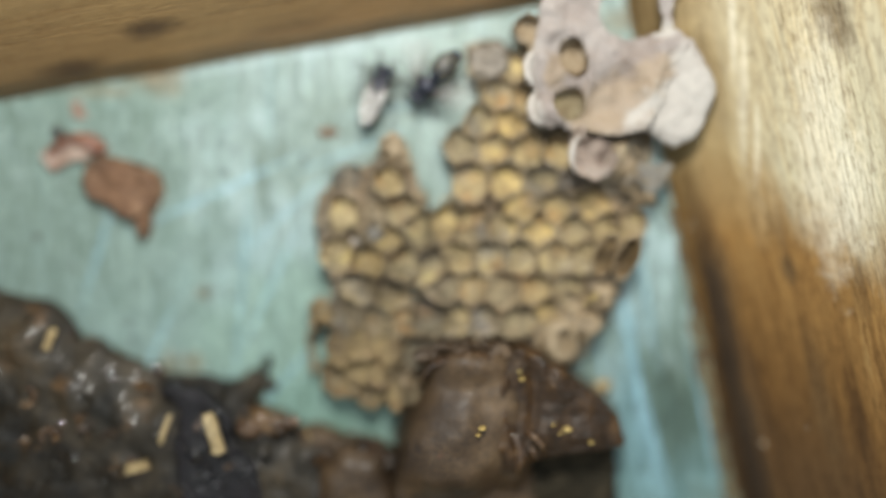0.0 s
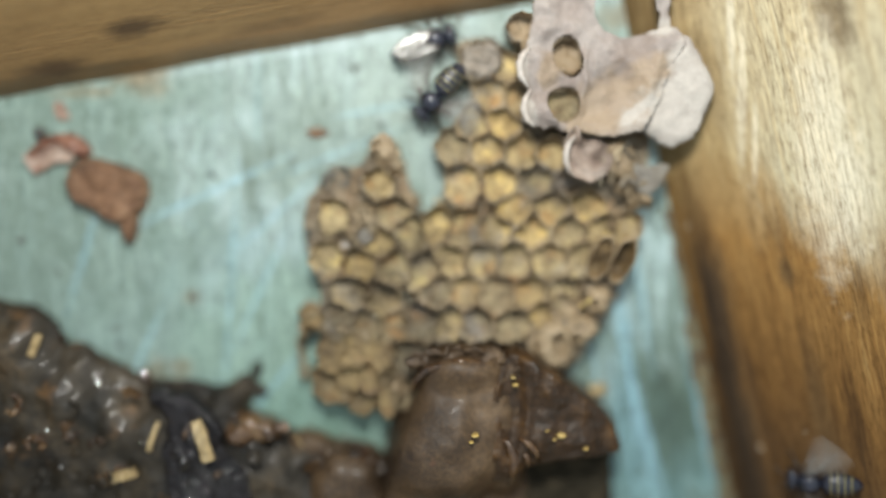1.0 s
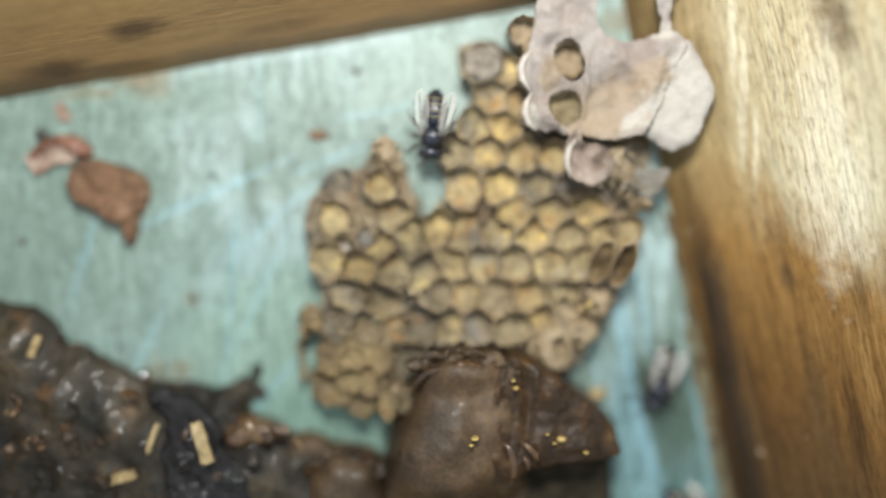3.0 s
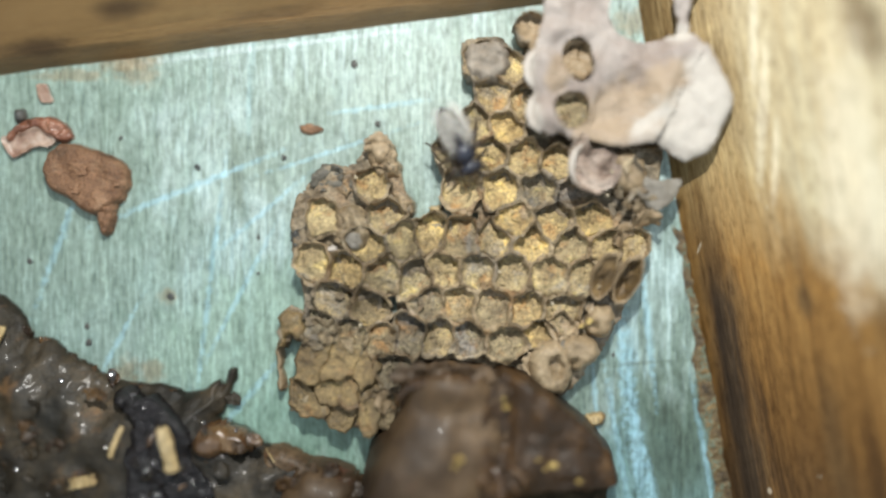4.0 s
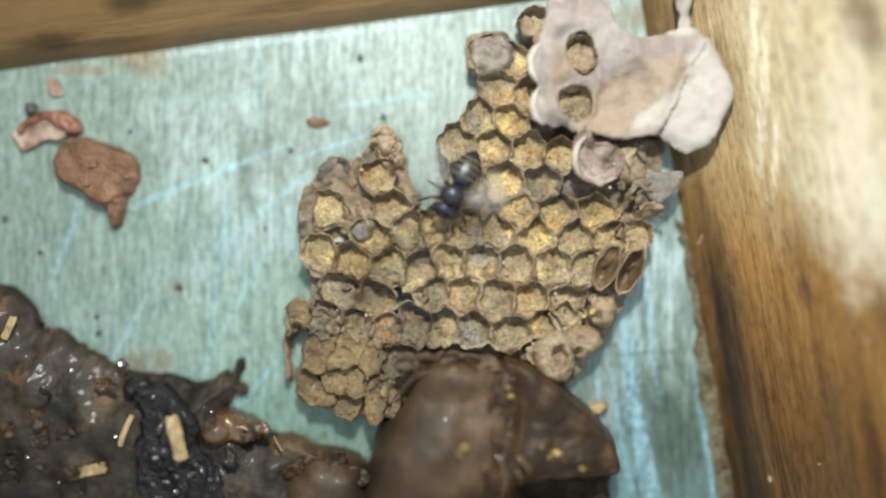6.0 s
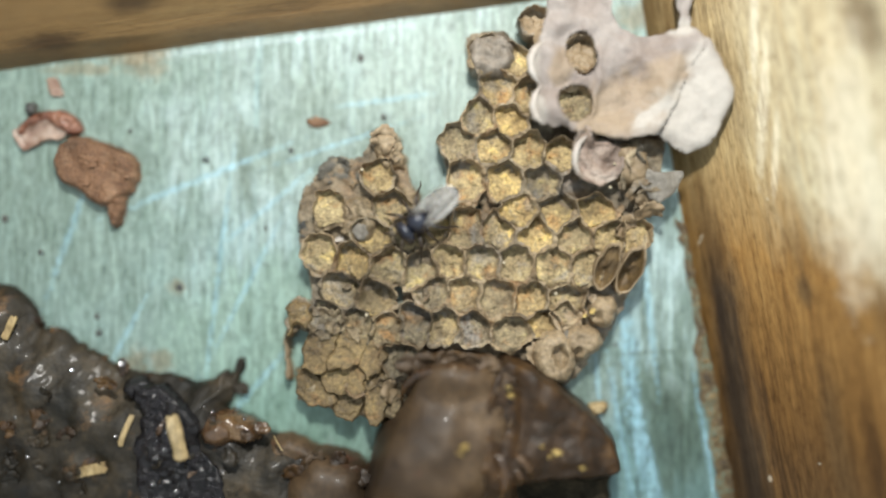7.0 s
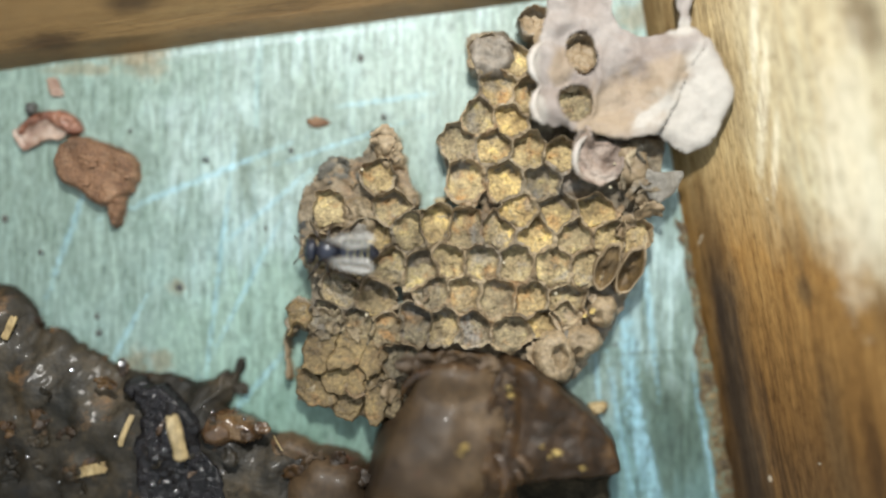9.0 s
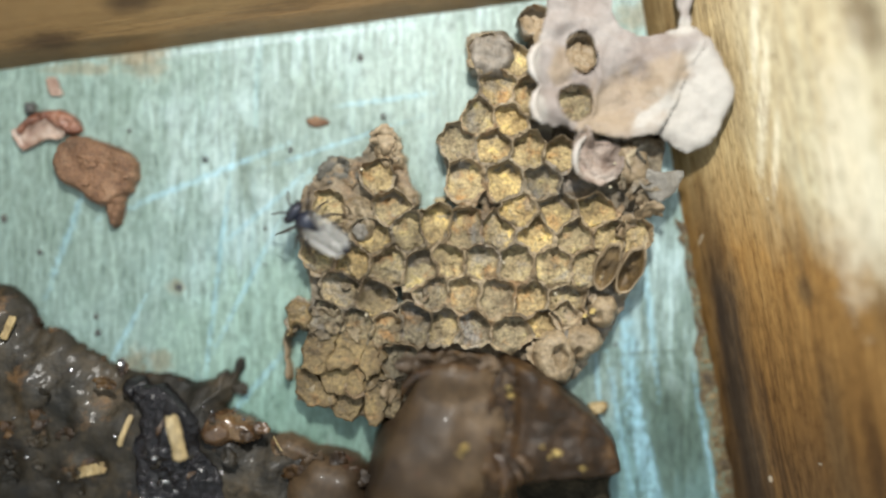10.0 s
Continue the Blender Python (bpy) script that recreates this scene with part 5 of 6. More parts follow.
    part("flap", slab([(28.9, 13.1), (31.2, 11.9), (36.0, 11.7), (35.0, 9.3), (32.6, 6.8), (30.8, 8.1), (29.1, 9.8)], side, lambda x, y, d: side(x, y, d) - 0.5, 0.35, rough=0.6), GREY_WAX, sheet, "thin grey flap")
    # props that carry the sheet off the comb, and the web that ties it to the wall
    for px, py in ((19.0, 25.3), (29.1, 19.0), (14.8, 31.2)):
        part("pillar", tube([(px + 0.4 * wobble(px, k, 1, 2), py + 0.4 * wobble(py, k, 5, 2), 1.45 * k) for k in range(5)], [1.7, 1.2, 1.0, 1.2, 1.8], 9), TAN_WAX, sheet)
    web = lambda x, y, d: 7.0 + 0.12 * (y - 34) + 0.5 * wobble(x, y, 3.0, 1.5)
    part("web", slab([(33.8, 31.4), (35.0, 34.5), (34.1, 40.3), (37.9, 40.3), (36.3, 35.0), (37.4, 31.1), (35.5, 30.4)], web, lambda x, y, d: web(x, y, d) - 0.35, 0.3, rough=0.7), SHEET_WAX, sheet, "thin pale web tied to the wall")
    return sheet


build_sheet()

# old cells under the sheet's holes
for hx, hy, r in ((20.3, 29.0, 2.8), (19.5, 21.5, 2.9), (13.5, 33.9, 2.2)):
    c = [r + 0.2 * wobble(k, r, 0, 3) for k in range(44)]
    cell = part("cell", cell_shape(hx, hy, c, 2.0, 0.2), WAX, comb)
    part("filling", filling_shape(hx, hy, c, 2.0, 0.2), TAN_WAX if hy > 25 else FILLING, cell)
    cell.location.z = 0.0016


# ---- dark wax pots at the comb's foot ----
def build_pots():
    pot = thing("wax_pot", "dark chocolate brown glossy wax pot, rounded", "wax pot")
    def body(x, y, d):
        z = 0.0
        for cx, cy, a, b, h in ((1.8, -23.4, 10.6, 9.6, 8.8), (-1.8, -32.4, 10.6, 10.0, 11.6), (1.6, -18.6, 8.6, 4.2, 8.4), (7.6, -29.5, 5.4, 12.0, 8.0), (-9.0, -36.0, 8.0, 9.0, 7.5)):
            z += max(0.0, 1 - ((x - cx) / a) ** 2 - ((y - cy) / b) ** 2) ** 2 * h ** 4
        z = z ** 0.25
        return 0.2 + max(z, 3.5) * min(1, d / 2.2) ** 0.5 + min(d, 1) * (0.6 * wobble(x, y, 2, 4.0) + 0.14 * wobble(x, y, 9, 1.8) + 0.05 * wobble(x, y, 4, 0.6))
    part("body", slab([(-5.1, -16.3), (-1.6, -15.0), (5.4, -15.3), (8.9, -16.5), (11.0, -19.6), (11.7, -24.5), (11.2, -29.5), (11.8, -32.7), (12.0, -45.1), (-11.8, -45.1), (-10.8, -30.3), (-8.5, -24.9), (-6.5, -21.3)], body, flat(0), 0.5), POT_WAX, pot)
    for k, (a, b) in enumerate(((-5.1, -17.1), (-2.8, -16.5), (0.5, -16.3), (3.8, -16.5), (6.7, -17.1), (8.8, -18.3), (9.4, -20.6))):
        flake(a, b, 7.6, 1.9, 15 + 12 * wobble(k, 2, 1, 1.3), 10 + 60 * wobble(k, 5, 3, 1.7), POT_WAX, pot, 300.0 + k, "rim_scrap")
    part("lip", tube([(-6.2, -22.4, 6.4), (-5.6, -20.0, 7.6), (-3.8, -18.4, 8.2), (-1.2, -17.8, 8.4), (1.6, -17.4, 8.6), (4.3, -17.9, 8.4), (6.2, -18.9, 8.0), (7.0, -20.8, 7.4)], [0.2, 0.5, 0.65, 0.55, 0.65, 0.55, 0.5, 0.2], 9), RESIN, pot, "rolled reddish lip of the pot")
    block = thing("wax_block", "dark brown wax block with yellow crumbs on top", "wax")
    def lid(x, y, d):
        # a ridge runs from its tip to the south; a hollow lies between that and the pot
        ridge = abs(x - 12.0 - 0.25 * (y + 24))
        fall = 1.0 - 0.14 * max(0.0, 1 - ((x - 9.2) / 2.2) ** 2) * min(1.0, max(0.0, (y + 33) / 6)) - 0.018 * max(0.0, x - 15) - 0.03 * max(0.0, -31.5 - y)
        return 0.2 + 9.0 * fall * min(1, d / 1.0) ** 0.5 + 0.8 * max(0.0, 1 - ridge / 1.6) * min(1, d / 2) + min(d, 1) * (1.2 * wobble(x, y, 5, 4.5) + 0.25 * wobble(x, y, 3, 1.5) + 0.10 * wobble(x, y, 8, 0.6))
    part("body", slab([(8.3, -16.2), (11.5, -16.4), (14.5, -17.9), (17.7, -20.2), (21.9, -23.8), (25.5, -27.7), (26.6, -31.0), (26.2, -34.0), (18.1, -34.6), (13.2, -35.0), (9.5, -36.4), (5.0, -37.0), (3.9, -28.6), (5.1, -23.7)], lid, flat(0), 0.35, rough=0.3), BLOCK_WAX, block)
    # dark slab added for the shadowed floor under the block, with some dirt
    part("foot", slab([(8.4, -33.8), (24.6, -33.2), (26.0, -36.4), (25.8, -41.9), (25.0, -49.8), (7.5, -49.8)], dome(3.4, 3.0, 0.6, 2.0, 0, 0.25), flat(-0.05), 0.35, rough=0.4), SHADE_AND_DIRT, block, "black patch for shade and dirt under the block")
    for cx, cy, r in ((16.5, -29.5, 0.5), (20.2, -31.8, 0.3), (15.4, -30.1, 0.2), (9.8, -21.3, 0.35), (9.5, -20.1, 0.25), (14.3, -28.6, 0.25)):
        part("crumb", slab([(cx + r * math.cos(a) * 1.4, cy + r * math.sin(a) * 0.8) for a in np.linspace(0, 6.28, 8)[:-1]], dome(0.5, 0.4, 0.1, 0.6, 9.5), flat(8), 0.12, rough=0.05), YELLOW, block, "yellow pollen crumb")
    # reddish folds where pot and block run together
    for path, radii in ((((6.9, -29.4, 8.6), (8.3, -30.3, 9.3), (9.0, -32.2, 9.5), (8.9, -34.4, 9.1), (8.3, -37.0, 8.2)), (0.25, 0.60, 0.75, 0.65, 0.30)),
                        (((9.9, -29.6, 9.2), (11.2, -30.2, 9.9), (12.3, -31.5, 9.9), (12.9, -33.2, 9.3)), (0.25, 0.55, 0.55, 0.25)),
                        (((10.2, -31.6, 9.0), (11.0, -32.6, 9.3), (11.3, -34.3, 8.9)), (0.25, 0.50, 0.25))):
        part("fold", tube(path, radii, 9), RESIN, block, "glossy reddish fold")
    for k, (a, b) in enumerate(((8.2, -25.8), (8.7, -32.7))):
        flake(a, b, 7.7, 2.2, 12, 80 + 40 * wobble(k, 1, 3, 1.7), BLOCK_WAX if k % 2 else POT_WAX, block, 320.0 + k, "ridge_scrap")
    for cx, cy, r in ((2.5, -29.2, 0.3), (3.1, -28.2, 0.45)):
        part("crumb", slab([(cx + r * math.cos(a) * 1.3, cy + r * math.sin(a) * 0.6) for a in np.linspace(0, 6.28, 8)[:-1]], dome(0.5, 0.4, 0.1, 0.6, 11.6), flat(10), 0.12, rough=0.05), YELLOW, pot, "yellow pollen crumb")
    low = thing("wax_pot", "brown wax pot, low and rounded", "wax pot")
    part("body", slab([(-23.1, -33.4), (-20.2, -30.7), (-16.1, -30.7), (-11.9, -32.6), (-10.9, -36.3), (-11.1, -45.4), (-25.2, -45.4), (-24.3, -36.3)], dome(8, 5.0, 0.5, 3), flat(0), 0.5), POT_WAX, low)
    for k, (a, b) in enumerate(((-22.2, -33.4), (-19.2, -31.7), (-15.5, -32.0), (-12.5, -34.0))):
        flake(a, b, 5.2, 1.8, 20, 50 * k, (BLOCK_WAX, POT_WAX)[k % 2], low, 340.0 + k, "rim_scrap")


build_pots()


# ---- wet black propolis heap with shavings ----
def build_heap():
    heap = thing("propolis_heap", "wet black propolis heap with a ragged edge", "propolis")
    def top(x, y, d):
        s = min(d / 8.0, 1)
        return 0.25 + 5.6 * (0.55 * s + 0.45 * math.sqrt(max(0, 1 - (1 - s) ** 2))) + min(1, d / 0.8) * (1.2 * wobble(x, y, 1, 5.0) + 0.35 * wobble(x, y, 5, 2.0) + 0.08 * wobble(x, y, 8, 0.6))
    part("body", slab([(-89.2, -2.5), (-77.2, -3.3), (-71.3, -5.0), (-66.1, -6.1), (-63.4, -9.1), (-62.0, -12.0), (-58.9, -12.3), (-56.8, -14.3), (-54.2, -15.8), (-51.7, -17.4), (-49.7, -18.6), (-46.1, -19.1), (-43.1, -19.3), (-40.0, -19.9), (-38.0, -20.7), (-35.5, -19.8), (-33.5, -18.7), (-33.0, -19.8), (-32.2, -17.4), (-31.1, -16.8), (-30.6, -17.8), (-31.7, -20.5), (-32.6, -23.5), (-33.4, -24.7), (-29.9, -26.5), (-26.3, -28.3), (-22.8, -29.5), (-19.7, -31.1), (-12.3, -37.5), (-12.3, -46.9), (-89.2, -46.9)], top, flat(-0.1), 0.28, per=4, rough=0.3), PITCH, heap)
    scrap_rnd = random.Random(31)
    for k in range(46):
        u, v = scrap_rnd.uniform(-70, -20), scrap_rnd.uniform(-38, -10)
        if v > -15.5 - 0.24 * (u + 64):
            continue
        flake(u, v, top(u, v, 8.0) + 0.1, scrap_rnd.uniform(0.5, 1.9), scrap_rnd.uniform(-35, 35), scrap_rnd.uniform(0, 360), (PITCH, PITCH, RESIN, BLOCK_WAX)[k % 4], heap, 400.0 + 2 * k, "resin_scrap")
    for k, (u, v) in enumerate(((-65.9, -6.9), (-62.9, -11.6), (-59.8, -13.1), (-55.9, -15.1), (-52.4, -16.9), (-49.4, -18.1), (-45.3, -19.9), (-40.5, -20.7), (-35.8, -21.1), (-31.3, -21.6))):
        flake(u, v, 0.7 + 0.3 * (k % 3), 0.6 + 0.25 * (k * 7 % 4), 10 + 6 * (k % 4), 57 * k, (PITCH, BLOCK_WAX, RESIN)[k % 3], heap, 500.0 + 2 * k, "resin_scrap")
    part("resin_pellet", slab([(-46.8 + 2.2 * math.cos(a) * (1 + 0.2 * math.sin(3 * a)), -21.4 + 2.2 * math.sin(a)) for a in np.linspace(0, 6.28, 9)[:-1]], dome(top(-46.8, -21.4, 6.0) + 0.4, 2.2, 0.4, 1.0), flat(0.5), 0.3), BLACK, heap, "glossy resin pellet")
    amber = lambda x, y, d: 3.0 + 2.6 * min(1, d / 1.2) ** 0.5 + 0.5 * wobble(x, y, 4.0, 1.6) + 0.2 * wobble(x, y, 6.0, 0.6) - 0.10 * max(0, x + 36)
    part("resin_pellet", slab([(-34.9, -25.6), (-32.3, -24.8), (-29.6, -25.6), (-27.4, -27.2), (-27.6, -29.0), (-30.1, -29.6), (-33.6, -30.0)], amber, flat(0.5), 0.3, rough=0.5), RESIN, heap, "amber brown resin")
    part("resin_pellet", slab([(-37.0, -27.0), (-35.6, -25.2), (-33.0, -24.9), (-31.2, -26.3), (-31.0, -28.6), (-32.6, -30.2), (-35.4, -30.2), (-36.9, -28.8)], dome(6.6, 2.6, 0.6, 1.6, 0, 0.2), flat(0.5), 0.28, rough=0.2), AMBER, heap, "tan translucent knob of resin")
    part("resin_pellet", slab([(-27.0, -29.2), (-23.8, -28.4), (-20.6, -29.6), (-18.4, -31.6), (-19.6, -33.4), (-24.0, -33.6), (-27.2, -32.0)], dome(3.4, 2.2, 0.4, 1.6, 0, 0.1), flat(0.2), 0.3, rough=0.2), POT_WAX, heap, "smooth brown tongue of wax")
    wet = lambda x, y, d: top(x, y, 8.0) + 0.35 * min(1, d / 0.8) + 0.45 * min(1, d / 0.8) * wobble(x, y, 9.0, 1.0) + 0.25 * wobble(x, y, 2.0, 0.45) * min(1, d)
    part("wet_patch", slab([(-46.1, -21.1), (-43.9, -20.3), (-40.7, -21.8), (-36.9, -25.6), (-36.3, -30.2), (-33.1, -33.6), (-32.3, -38.6), (-32.7, -46.2), (-45.7, -46.2), (-44.9, -36.9), (-46.1, -30.2), (-45.2, -25.6)], wet, flat(1.0), 0.28, rough=0.7), BLACK, heap, "black glossy wet resin")
    # the heap's wet glints: flat glossy caps added and turned towards the torch
    drop_rnd = random.Random(8)
    for cx, cy, r in [(-49.0, -17.4, 0.45), (-44.6, -22.1, 0.7), (-45.2, -20.6, 0.5), (-56.3, -18.3, 0.30), (-63.9, -22.9, 0.45), (-64.6, -23.7, 0.3), (-40.4, -25.4, 0.5), (-39.7, -28.3, 0.45), (-31.5, -27.2, 0.5)] + [(drop_rnd.uniform(-66, -28), drop_rnd.uniform(-35, -19), drop_rnd.uniform(0.08, 0.22)) for _ in range(16)] + [(drop_rnd.uniform(-45, -34), drop_rnd.uniform(-37, -22), drop_rnd.uniform(0.08, 0.28)) for _ in range(20)]:
        if cy > -14 - 0.22 * (cx + 64) and cy != -17.4:
            continue
        wetter = -46.2 < cx < -32.5 and cy < -20
        z = top(cx, cy, 8.0 if cy < -24 - 0.24 * (cx + 64) else 3.0) + (1.0 if wetter else -1.2 if cy > -17.5 else 0.0)
        drop = part("droplet", lathe([(1.3 * r * math.cos(a), 0.02 + 1.3 * r * math.sin(a), 0.01 + 0.13 * r * math.sin(a), 0.0) for a in np.linspace(math.pi, 0, 14)], 18), DROP, heap, "wet droplet added for a shining glint")
        drop.matrix_basis = pose(cx * MM, cy * MM, (z + 0.25) * MM, -25, 23, 0)
    for k, (cx, cy, long, wide, turn) in enumerate(((-39.2, -27.8, 6.6, 2.1, 103), (-47.2, -27.0, 4.8, 0.8, 70), (-52.6, -32.9, 5.2, 1.7, 12), (-65.2, -11.8, 3.6, 1.2, 65), (-24.8, -29.2, 2.6, 0.2, 120))):
        c, s = math.cos(radians(turn)), math.sin(radians(turn))
        shape = [(-0.50, -0.50), (-0.2, -0.46), (0.15, -0.50), (0.46, -0.44), (0.54, -0.15), (0.47, 0.08), (0.52, 0.40), (0.1, 0.50), (-0.25, 0.44), (-0.46, 0.50), (-0.53, 0.1)]
        ring = [(cx + long * u * c - wide * v * s, cy + long * u * s + wide * v * c) for u, v in shape]
        z = top(cx, cy, 8.0) + (1.15 if cx > -42 and wide > 0.5 else 0.45 if wide > 0.5 and cx > -60 else -1.0)
        chip = lambda x, y, d, z=z, k=k: z + 0.35 * wobble(x, y, k, 1.6)
        ob = part("wood_shaving", slab(ring, chip, lambda x, y, d: chip(x, y, d) - 0.45, 0.14, per=1, rough=0.14), SHAVING)
        tagged(ob, "pale wood shaving stuck in black propolis", "wood shaving", "shavings on the propolis")


build_heap()


# ---- loose crumbs on the board ----
def loose(name, outline, height, material, label, category, group="", rough=0.4, shoulder=0.9, step=0.25):
    ob = part(name, slab(outline, dome(height, shoulder, rough * height * 0.5, 1.0, 0, 0.12 * height), flat(-0.08), step, rough=0.2), material)
    return tagged(ob, label, category, group)


lump = thing("cerumen_lump", "crumbly red-brown cerumen lump lying on the board", "crumb")
part("body", slab([(-59.6, 15.5), (-57.5, 17.4), (-55.0, 17.3), (-51.4, 16.1), (-48.4, 14.8), (-47.0, 12.6), (-47.6, 9.6), (-49.1, 8.1), (-51.6, 6.5), (-53.7, 6.9), (-55.5, 8.3), (-57.6, 9.6), (-59.8, 11.5)], dome(2.7, 1.1, 0.45, 2.2, 0, 0.2), flat(-0.08), 0.22, rough=0.3), CRUMB, lump)
part("tail", slab([(-51.4, 8.8), (-49.0, 9.3), (-49.4, 5.3), (-50.0, 3.6), (-51.6, 3.6), (-52.1, 6.4)], dome(1.9, 0.8, 0.5, 1.0, 0, 0.3), flat(-0.08), 0.22, rough=0.3), CRUMB, lump)
for cx, cy, r in ((-53.3, 13.0, 0.8), (-54.6, 10.0, 0.6), (-48.4, 11.3, 0.6)):
    flake(cx, cy, 2.75, r, 14, 50 * cx, CRUMB, lump, cx + cy, "grain")
torn = thing("wax_flake", "torn pinkish wax flake lying on the board", "crumb")
part("scrap", slab([(-66.2, 18.6), (-64.2, 20.4), (-61.6, 21.6), (-58.9, 21.5), (-56.4, 20.0), (-55.9, 18.5), (-57.4, 17.5), (-59.2, 18.3), (-61.0, 19.6), (-63.4, 19.2), (-65.4, 17.6)], dome(1.5, 0.8, 0.4, 1.2, 0, 0.2), flat(-0.08), 0.18, rough=0.3), RED_WAX, torn, "red-brown arched ridge")
hollow = lambda x, y, d: 0.55 + 0.5 * max(0.0, 1 - d / 0.6) + 0.2 * wobble(x, y, 3.0, 1.2)
part("scrap", slab([(-66.8, 18.3), (-65.4, 18.8), (-63.4, 19.3), (-61.2, 20.0), (-59.2, 19.0), (-58.8, 17.4), (-61.0, 16.9), (-62.8, 16.3), (-64.8, 15.3), (-65.9, 16.4)], hollow, flat(-0.08), 0.18, rough=0.3), PINK, torn, "pale pink hollow film")
tagged(part("wax_flake", slab([(-61.7, 26.6), (-60.9, 26.8), (-60.0, 26.5), (-59.5, 25.2), (-59.0, 24.0), (-59.9, 23.7), (-60.9, 23.9), (-61.4, 25.4)], lambda x, y, d: 0.5 + 0.35 * wobble(x, y, 4.0, 1.4) + 0.12 * (x + 60), flat(-0.08), 0.16, per=2, rough=0.25), PINK), "small square pink wax flake lying on the board", "crumb")
loose("bark_crumb", [(-21.3, 20.2), (-19.4, 20.6), (-17.7, 19.9), (-18.2, 19.0), (-20.6, 19.0)], 0.6, CRUMB, "small flat red-brown crumb", "crumb")
loose("bark_crumb", [(22.6, -24.2), (25.4, -23.7), (25.5, -25.3), (23.3, -26.0)], 1.4, SHAVING, "small pale tan crumb of wax", "crumb")
loose("bark_crumb", [(-64.9, 22.7), (-63.3, 22.8), (-63.2, 21.1), (-64.7, 20.7)], 1.3, SPECK, "small dark glossy crumb", "crumb")
loose("bark_crumb", [(-1.4, 7.8), (0.5, 8.0), (0.7, 6.9), (-1.0, 6.7)], 1.0, SHAVING, "small pale tan crumb of wax", "crumb")
for cx, cy, r in ((-37.0, 13.9, 0.5), (-23.6, 15.3, 0.55), (-9.3, 20.6, 0.5), (-12.9, 29.7, 0.75), (-41.1, -5.9, 0.7), (-48.8, 18.4, 0.4), (-27.7, 3.1, 0.4), (-68.4, 4.7, 0.6), (-62.8, -0.6, 0.5), (-54.0, -10.5, 0.55), (-53.8, -13.1, 0.65), (-59.6, 15.5, 0.3), (27.0, -14.9, 0.4), (-27.7, -2.4, 0.3)):
    loose("speck", [(cx + 0.75 * r * math.cos(a), cy + 0.75 * r * math.sin(a) * 1.25) for a in np.linspace(0, 6.28, 8)[:-1]], 0.35, SPECK, "tiny dark speck of dirt", "speck", "specks on the board", step=0.12)


# ---- bees ----
def build_bee():
    """A bee that faces +x with its feet at z 0."""
    bee = thing("bee", "black stingless bee with thin yellow abdomen bands", "bee", "bees on the comb")
    part("thorax", lathe(bulge(-0.2, 2.6, 1.45, 1.25, 2.1, 12, 0.55)), BEE_BLACK, bee)
    head = part("head", lathe([(2.5, 0.5, 0.5, 1.9), (2.65, 1.15, 0.95, 1.85), (3.0, 1.5, 1.15, 1.75), (3.4, 1.4, 1.05, 1.6), (3.75, 0.95, 0.75, 1.45), (3.95, 0.35, 0.35, 1.3)]), BEE_BLACK, bee)
    for side in (-1, 1):
        part("eye", lathe([(x, w, h, z) for x, w, h, z in bulge(2.75, 3.75, 0.38, 0.72, 1.75, 8)]), BEE_EYE, head).location = (0, side * 1.16 * MM, 0)
        part("antenna", tube([(3.7, side * 0.35, 1.8), (4.3, side * 0.8, 2.1), (4.75, side * 1.25, 1.9), (5.1, side * 1.6, 1.5)], [0.13, 0.11, 0.12, 0.08], 6), BEE_LEG, head)
    belly = part("abdomen", lathe([(-0.15, 0.5, 0.5, 1.95), (-0.5, 1.2, 1.0, 1.9), (-1.2, 1.52, 1.2, 1.85), (-2.1, 1.55, 1.2, 1.75), (-3.0, 1.36, 1.05, 1.6), (-3.8, 1.0, 0.8, 1.4), (-4.4, 0.5, 0.45, 1.2), (-4.65, 0.1, 0.1, 1.1)]), BEE_BLACK, bee)
    for x, w, h, z in ((-1.15, 1.54, 1.22, 1.85), (-1.9, 1.58, 1.23, 1.78), (-2.65, 1.48, 1.14, 1.67), (-3.35, 1.23, 0.96, 1.52)):
        part("band", lathe([(x, w - 0.1, h - 0.1, z), (x - 0.02, w + 0.02, h + 0.02, z), (x - 0.14, w + 0.0, h + 0.0, z - 0.02), (x - 0.18, w - 0.12, h - 0.12, z)]), BEE_BAND, belly)
    for side in (-1, 1):
        for x0, x1, x2 in ((2.0, 3.0, 3.5), (1.2, 1.1, 1.0), (0.5, -0.8, -1.7)):
            part("leg", tube([(x0, side * 0.9, 1.3), (0.5 * (x0 + x1), side * 2.0, 1.9), (x1, side * 2.6, 1.1), (x2, side * 3.1, 0.15), (x2 + 0.3 * (x2 - x1), side * 3.5, 0.08)], [0.20, 0.22, 0.15, 0.10, 0.05], 6), BEE_LEG, bee)
        outline = [(0, 0), (-0.8, 0.62), (-2.4, 1.05), (-4.4, 1.15), (-5.6, 0.75), (-5.9, 0.1), (-5.2, -0.55), (-3.6, -0.75), (-1.6, -0.5)]
        wing = part("wing", slab([(x, side * y) for x, y in outline], lambda x, y, d: 0.05 * wobble(x, y, 1, 1.5) - 0.06 * x, lambda x, y, d: 0.05 * wobble(x, y, 1, 1.5) - 0.06 * x - 0.03, 0.25, per=3, rough=0.0), WING, bee, "smoky translucent wing")
        wing.location = (1.5 * MM, side * 0.95 * MM, 3.05 * MM)
        for path in (((0, 0.05), (-2.4, 1.0), (-4.6, 1.1)), ((0, 0), (-2.6, 0.25), (-5.4, 0.3)), ((0, -0.05), (-2.0, -0.4), (-4.2, -0.5))):
            part("vein", tube([(x, side * y, 0.03 - 0.06 * x) for x, y in path], [0.09, 0.06, 0.03], 5), BEE_LEG, wing)
